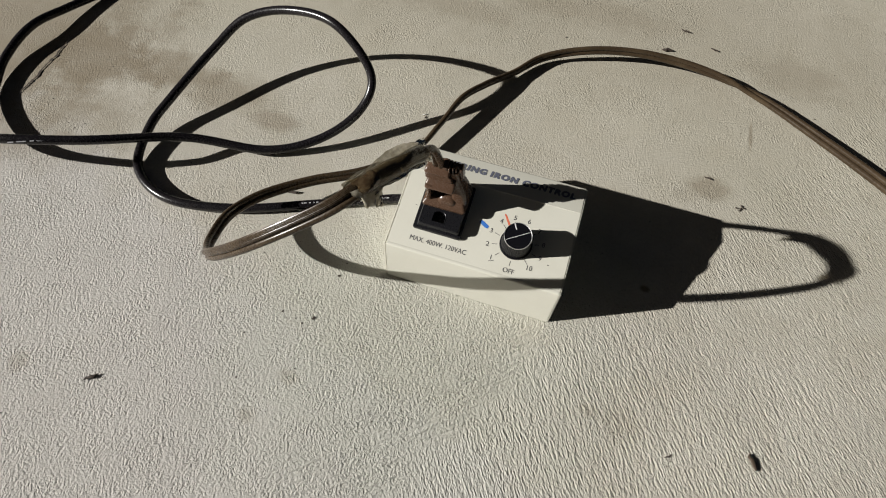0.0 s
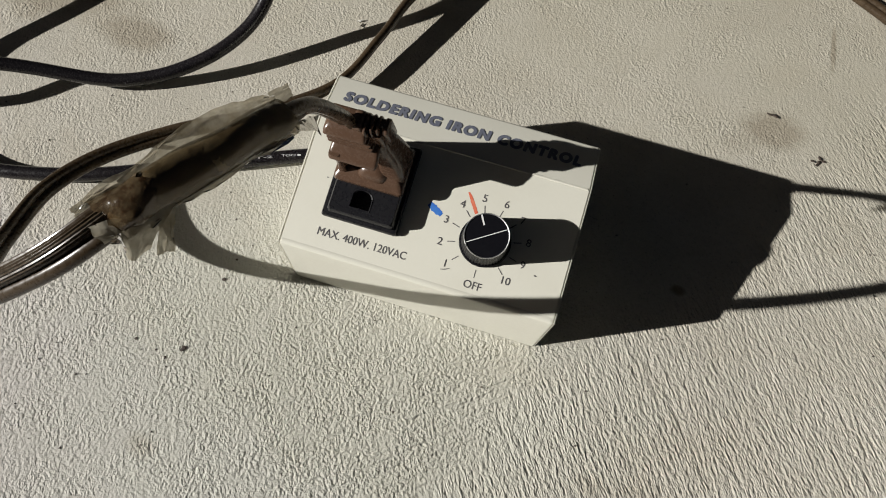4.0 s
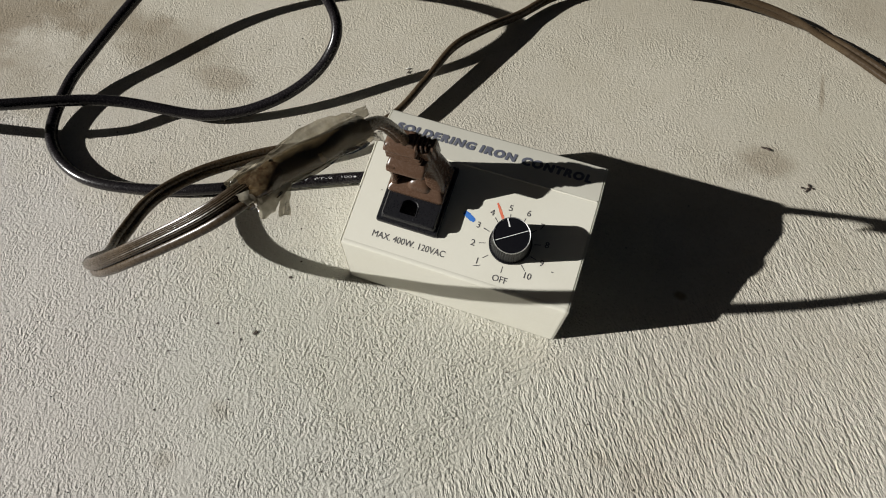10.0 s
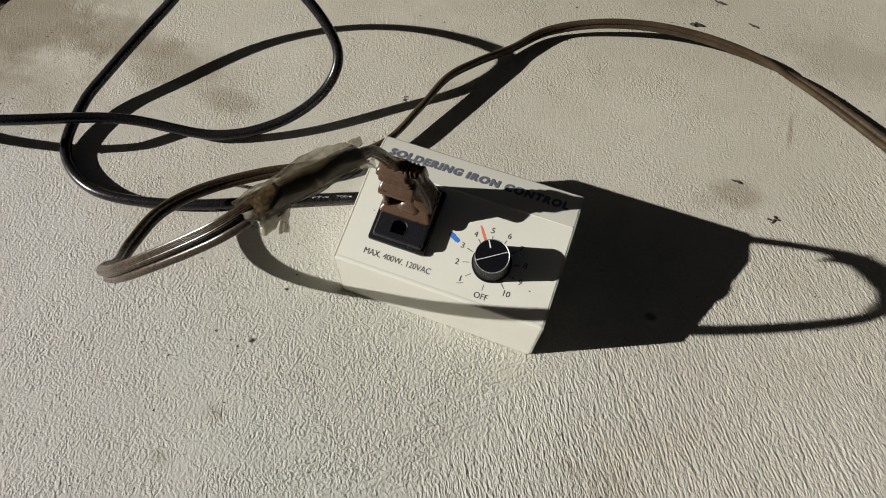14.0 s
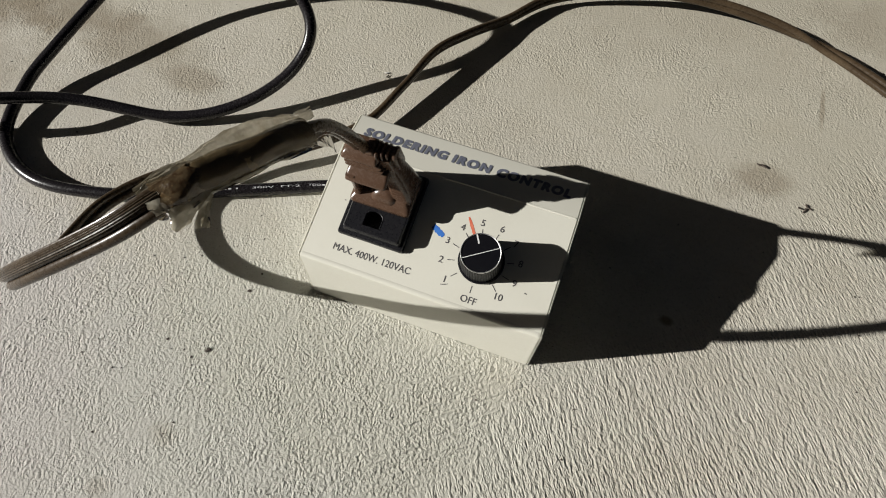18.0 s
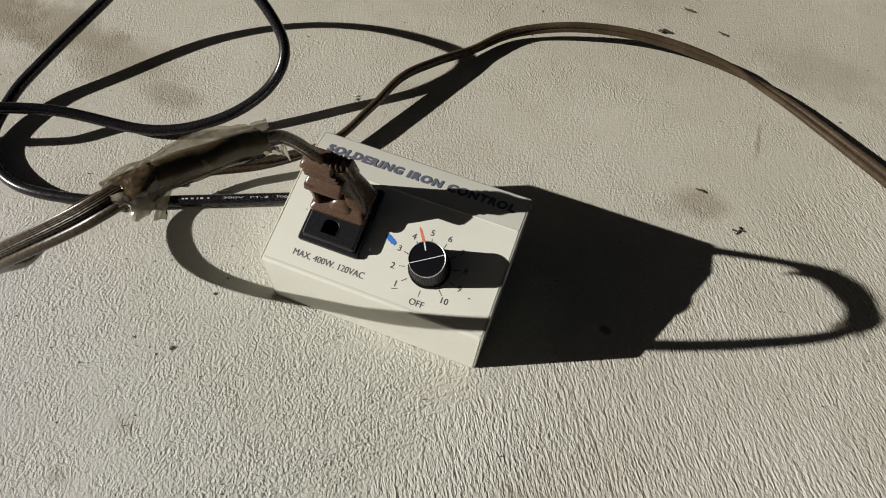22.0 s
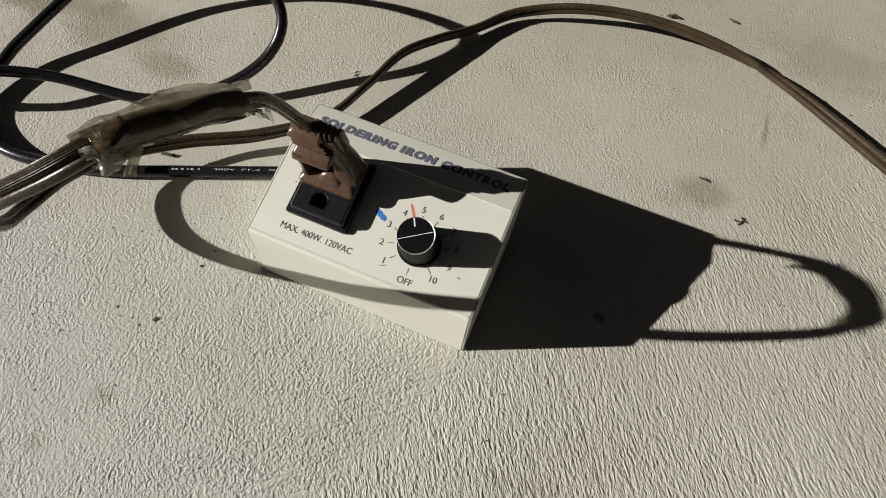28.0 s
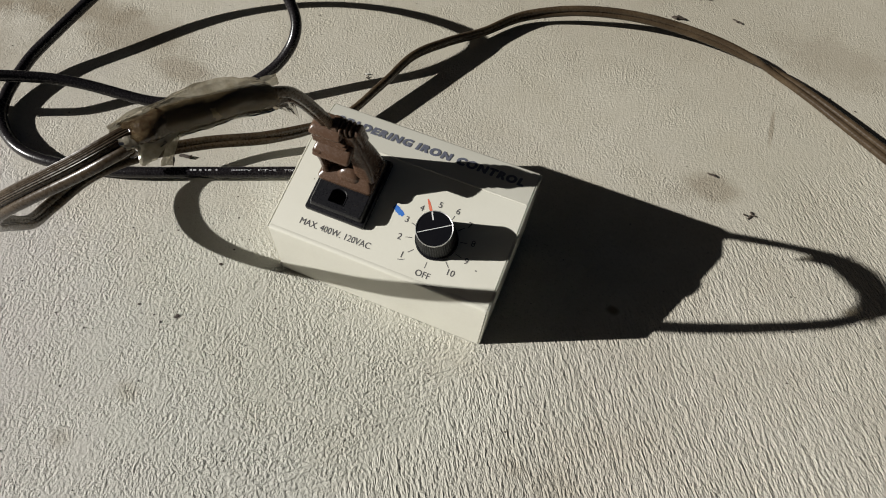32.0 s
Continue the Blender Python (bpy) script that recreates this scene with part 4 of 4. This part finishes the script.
gx, gy = lines(-430, -265, 325, 430, 0.55, 1.6), lines(-215, -190, 235, 470, 0.55, 1.6)
X, Y = np.meshgrid(gx, gy)
near = np.clip((500 - np.abs(X)) / 60, 0, 1) * np.clip((560 - np.abs(Y)) / 60, 0, 1)
warp = 12 * value_noise(X / 130, Y / 130, 3)
along = X * BROOM.x + Y * BROOM.y + warp
across = -X * BROOM.y + Y * BROOM.x + 1.8 * warp + 0.7 * value_noise(X / 7, Y / 7, 4)
# the broom was drawn over the slab on one side of a slanting line
edge = 0.85 * X - 0.53 * Y - 104 + 14 * value_noise(X / 22, Y / 22, 5) + 9 * value_noise(X / 6, Y / 6, 11)
mask = np.clip((edge + 4) / (14 + 0.2 * np.clip(Y, 0, 200)), 0, 1)
mask = mask * mask * (3 - 2 * mask) * np.clip((900 - np.hypot(X, Y)) / 300, 0, 1)
dense = np.clip((X + 260) / 20, 0, 1) * np.clip((320 - X) / 20, 0, 1) * np.clip((230 - Y) / 20, 0, 1) * np.clip((Y + 186) / 12, 0, 1)
# rounded grains of the trowelled skin: coarse and flat at one side, sharper before the box, worn smooth behind it
wx, wy = X + 1.6 * value_noise(X / 3.7, Y / 3.7, 21), Y + 1.6 * value_noise(X / 3.7, Y / 3.7, 22)
pebble = value_noise((0.84 * wx + 0.54 * wy) / 1.35, (0.84 * wy - 0.54 * wx) / 1.35, 6) + 0.5 * value_noise((0.5 * wx + 0.87 * wy) / 0.85, (0.5 * wy - 0.87 * wx) / 0.85, 7) + 0.45 * value_noise((0.94 * X - 0.34 * Y) / 3.0, (0.94 * Y + 0.34 * X) / 3.0, 12)
before = np.clip((X + 35) / 60, 0, 1) * np.clip((40 - Y) / 60, 0, 1)
bold = 0.13 + 0.13 * np.clip((60 - Y) / 100, 0, 1) + 0.13 * before + 0.12 * value_noise(X / 28, Y / 28, 13)
# long fine scratches of an earlier stroke, before the box
scratched = np.clip((edge + 60) / 40, 0, 1) * np.clip((8 - Y) / 30, 0, 1)
ridge = 0.42 * value_noise(across / 1.25, along / 11, 1) + 0.34 * value_noise(across / 1.1, along / 4.0, 2) + 0.36 * value_noise((X + 0.6 * Y) / 1.3, (Y - 0.6 * X) / 1.3, 16)
slit = 0.9 * np.clip(value_noise(across / 0.95, along / 9, 9) - 0.2, 0, 1) + 0.6 * np.clip(value_noise(across / 0.85, along / 6, 10) - 0.22, 0, 1)
deep = 0.6 + 0.8 * value_noise(X / 35, Y / 35, 17) - 0.25 * np.clip((Y - 20) / 150, 0, 1)
H = dense * (mask * deep * (0.3 * ridge - slit) + (1 - mask) * 0.35 * bold * pebble) + 0.2 * value_noise(X / 40, Y / 40, 8)
H = (H - 0.35) * near
co = np.stack([X, Y, H], -1).reshape(-1, 3) * MM
ny, nx = X.shape
idx = np.arange(nx * ny).reshape(ny, nx)
quads = np.stack([idx[:-1, :-1], idx[:-1, 1:], idx[1:, 1:], idx[1:, :-1]], -1).reshape(-1, 4)
me = bpy.data.meshes.new("ground")
me.vertices.add(len(co))
me.vertices.foreach_set("co", co.ravel())
me.loops.add(quads.size)
me.loops.foreach_set("vertex_index", quads.ravel().astype(np.int32))
me.polygons.add(len(quads))
me.polygons.foreach_set("loop_start", np.arange(0, quads.size, 4, dtype=np.int32))
me.polygons.foreach_set("use_smooth", np.ones(len(quads), dtype=bool))
me.update(calc_edges=True)
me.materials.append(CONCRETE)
me.attributes.new("broomed", "FLOAT", "POINT").data.foreach_set("value", mask.ravel().astype(np.float32))
me.attributes.new("drawn", "FLOAT", "POINT").data.foreach_set("value", scratched.ravel().astype(np.float32))
me.attributes.new("grain", "FLOAT", "POINT").data.foreach_set("value", bold.ravel().astype(np.float32))
ground = tagged(new("ground", me), "weathered grey-buff broomed concrete slab with old stains", "concrete", kind="structure")

# an old hairline crack
rng = random.Random(21)
crack = spline([Vector((x, y, 0)) for x, y in ((-332, 123), (-330.4, 112.5), (-329, 104), (-330, 95), (-328.3, 82.7), (-328.2, 74.3), (-328.2, 69), (-328.9, 63.2), (-328, 57.5))], 5)
bm = bmesh.new()
rows = []
for k, p in enumerate(crack):
    w, dx = rng.uniform(0.35, 1.1) * min(1.0, 0.25 + 0.2 * min(k, len(crack) - 1 - k)), rng.uniform(-0.7, 0.7)
    rows.append([bm.verts.new(((p.x + dx + s * w) * MM, p.y * MM, 0.00015)) for s in (-1, 1)])
for a, b in zip(rows, rows[1:]):
    bm.faces.new((a[0], a[1], b[1], b[0]))
part("crack", bm, BARK, ground, "dark hairline crack")
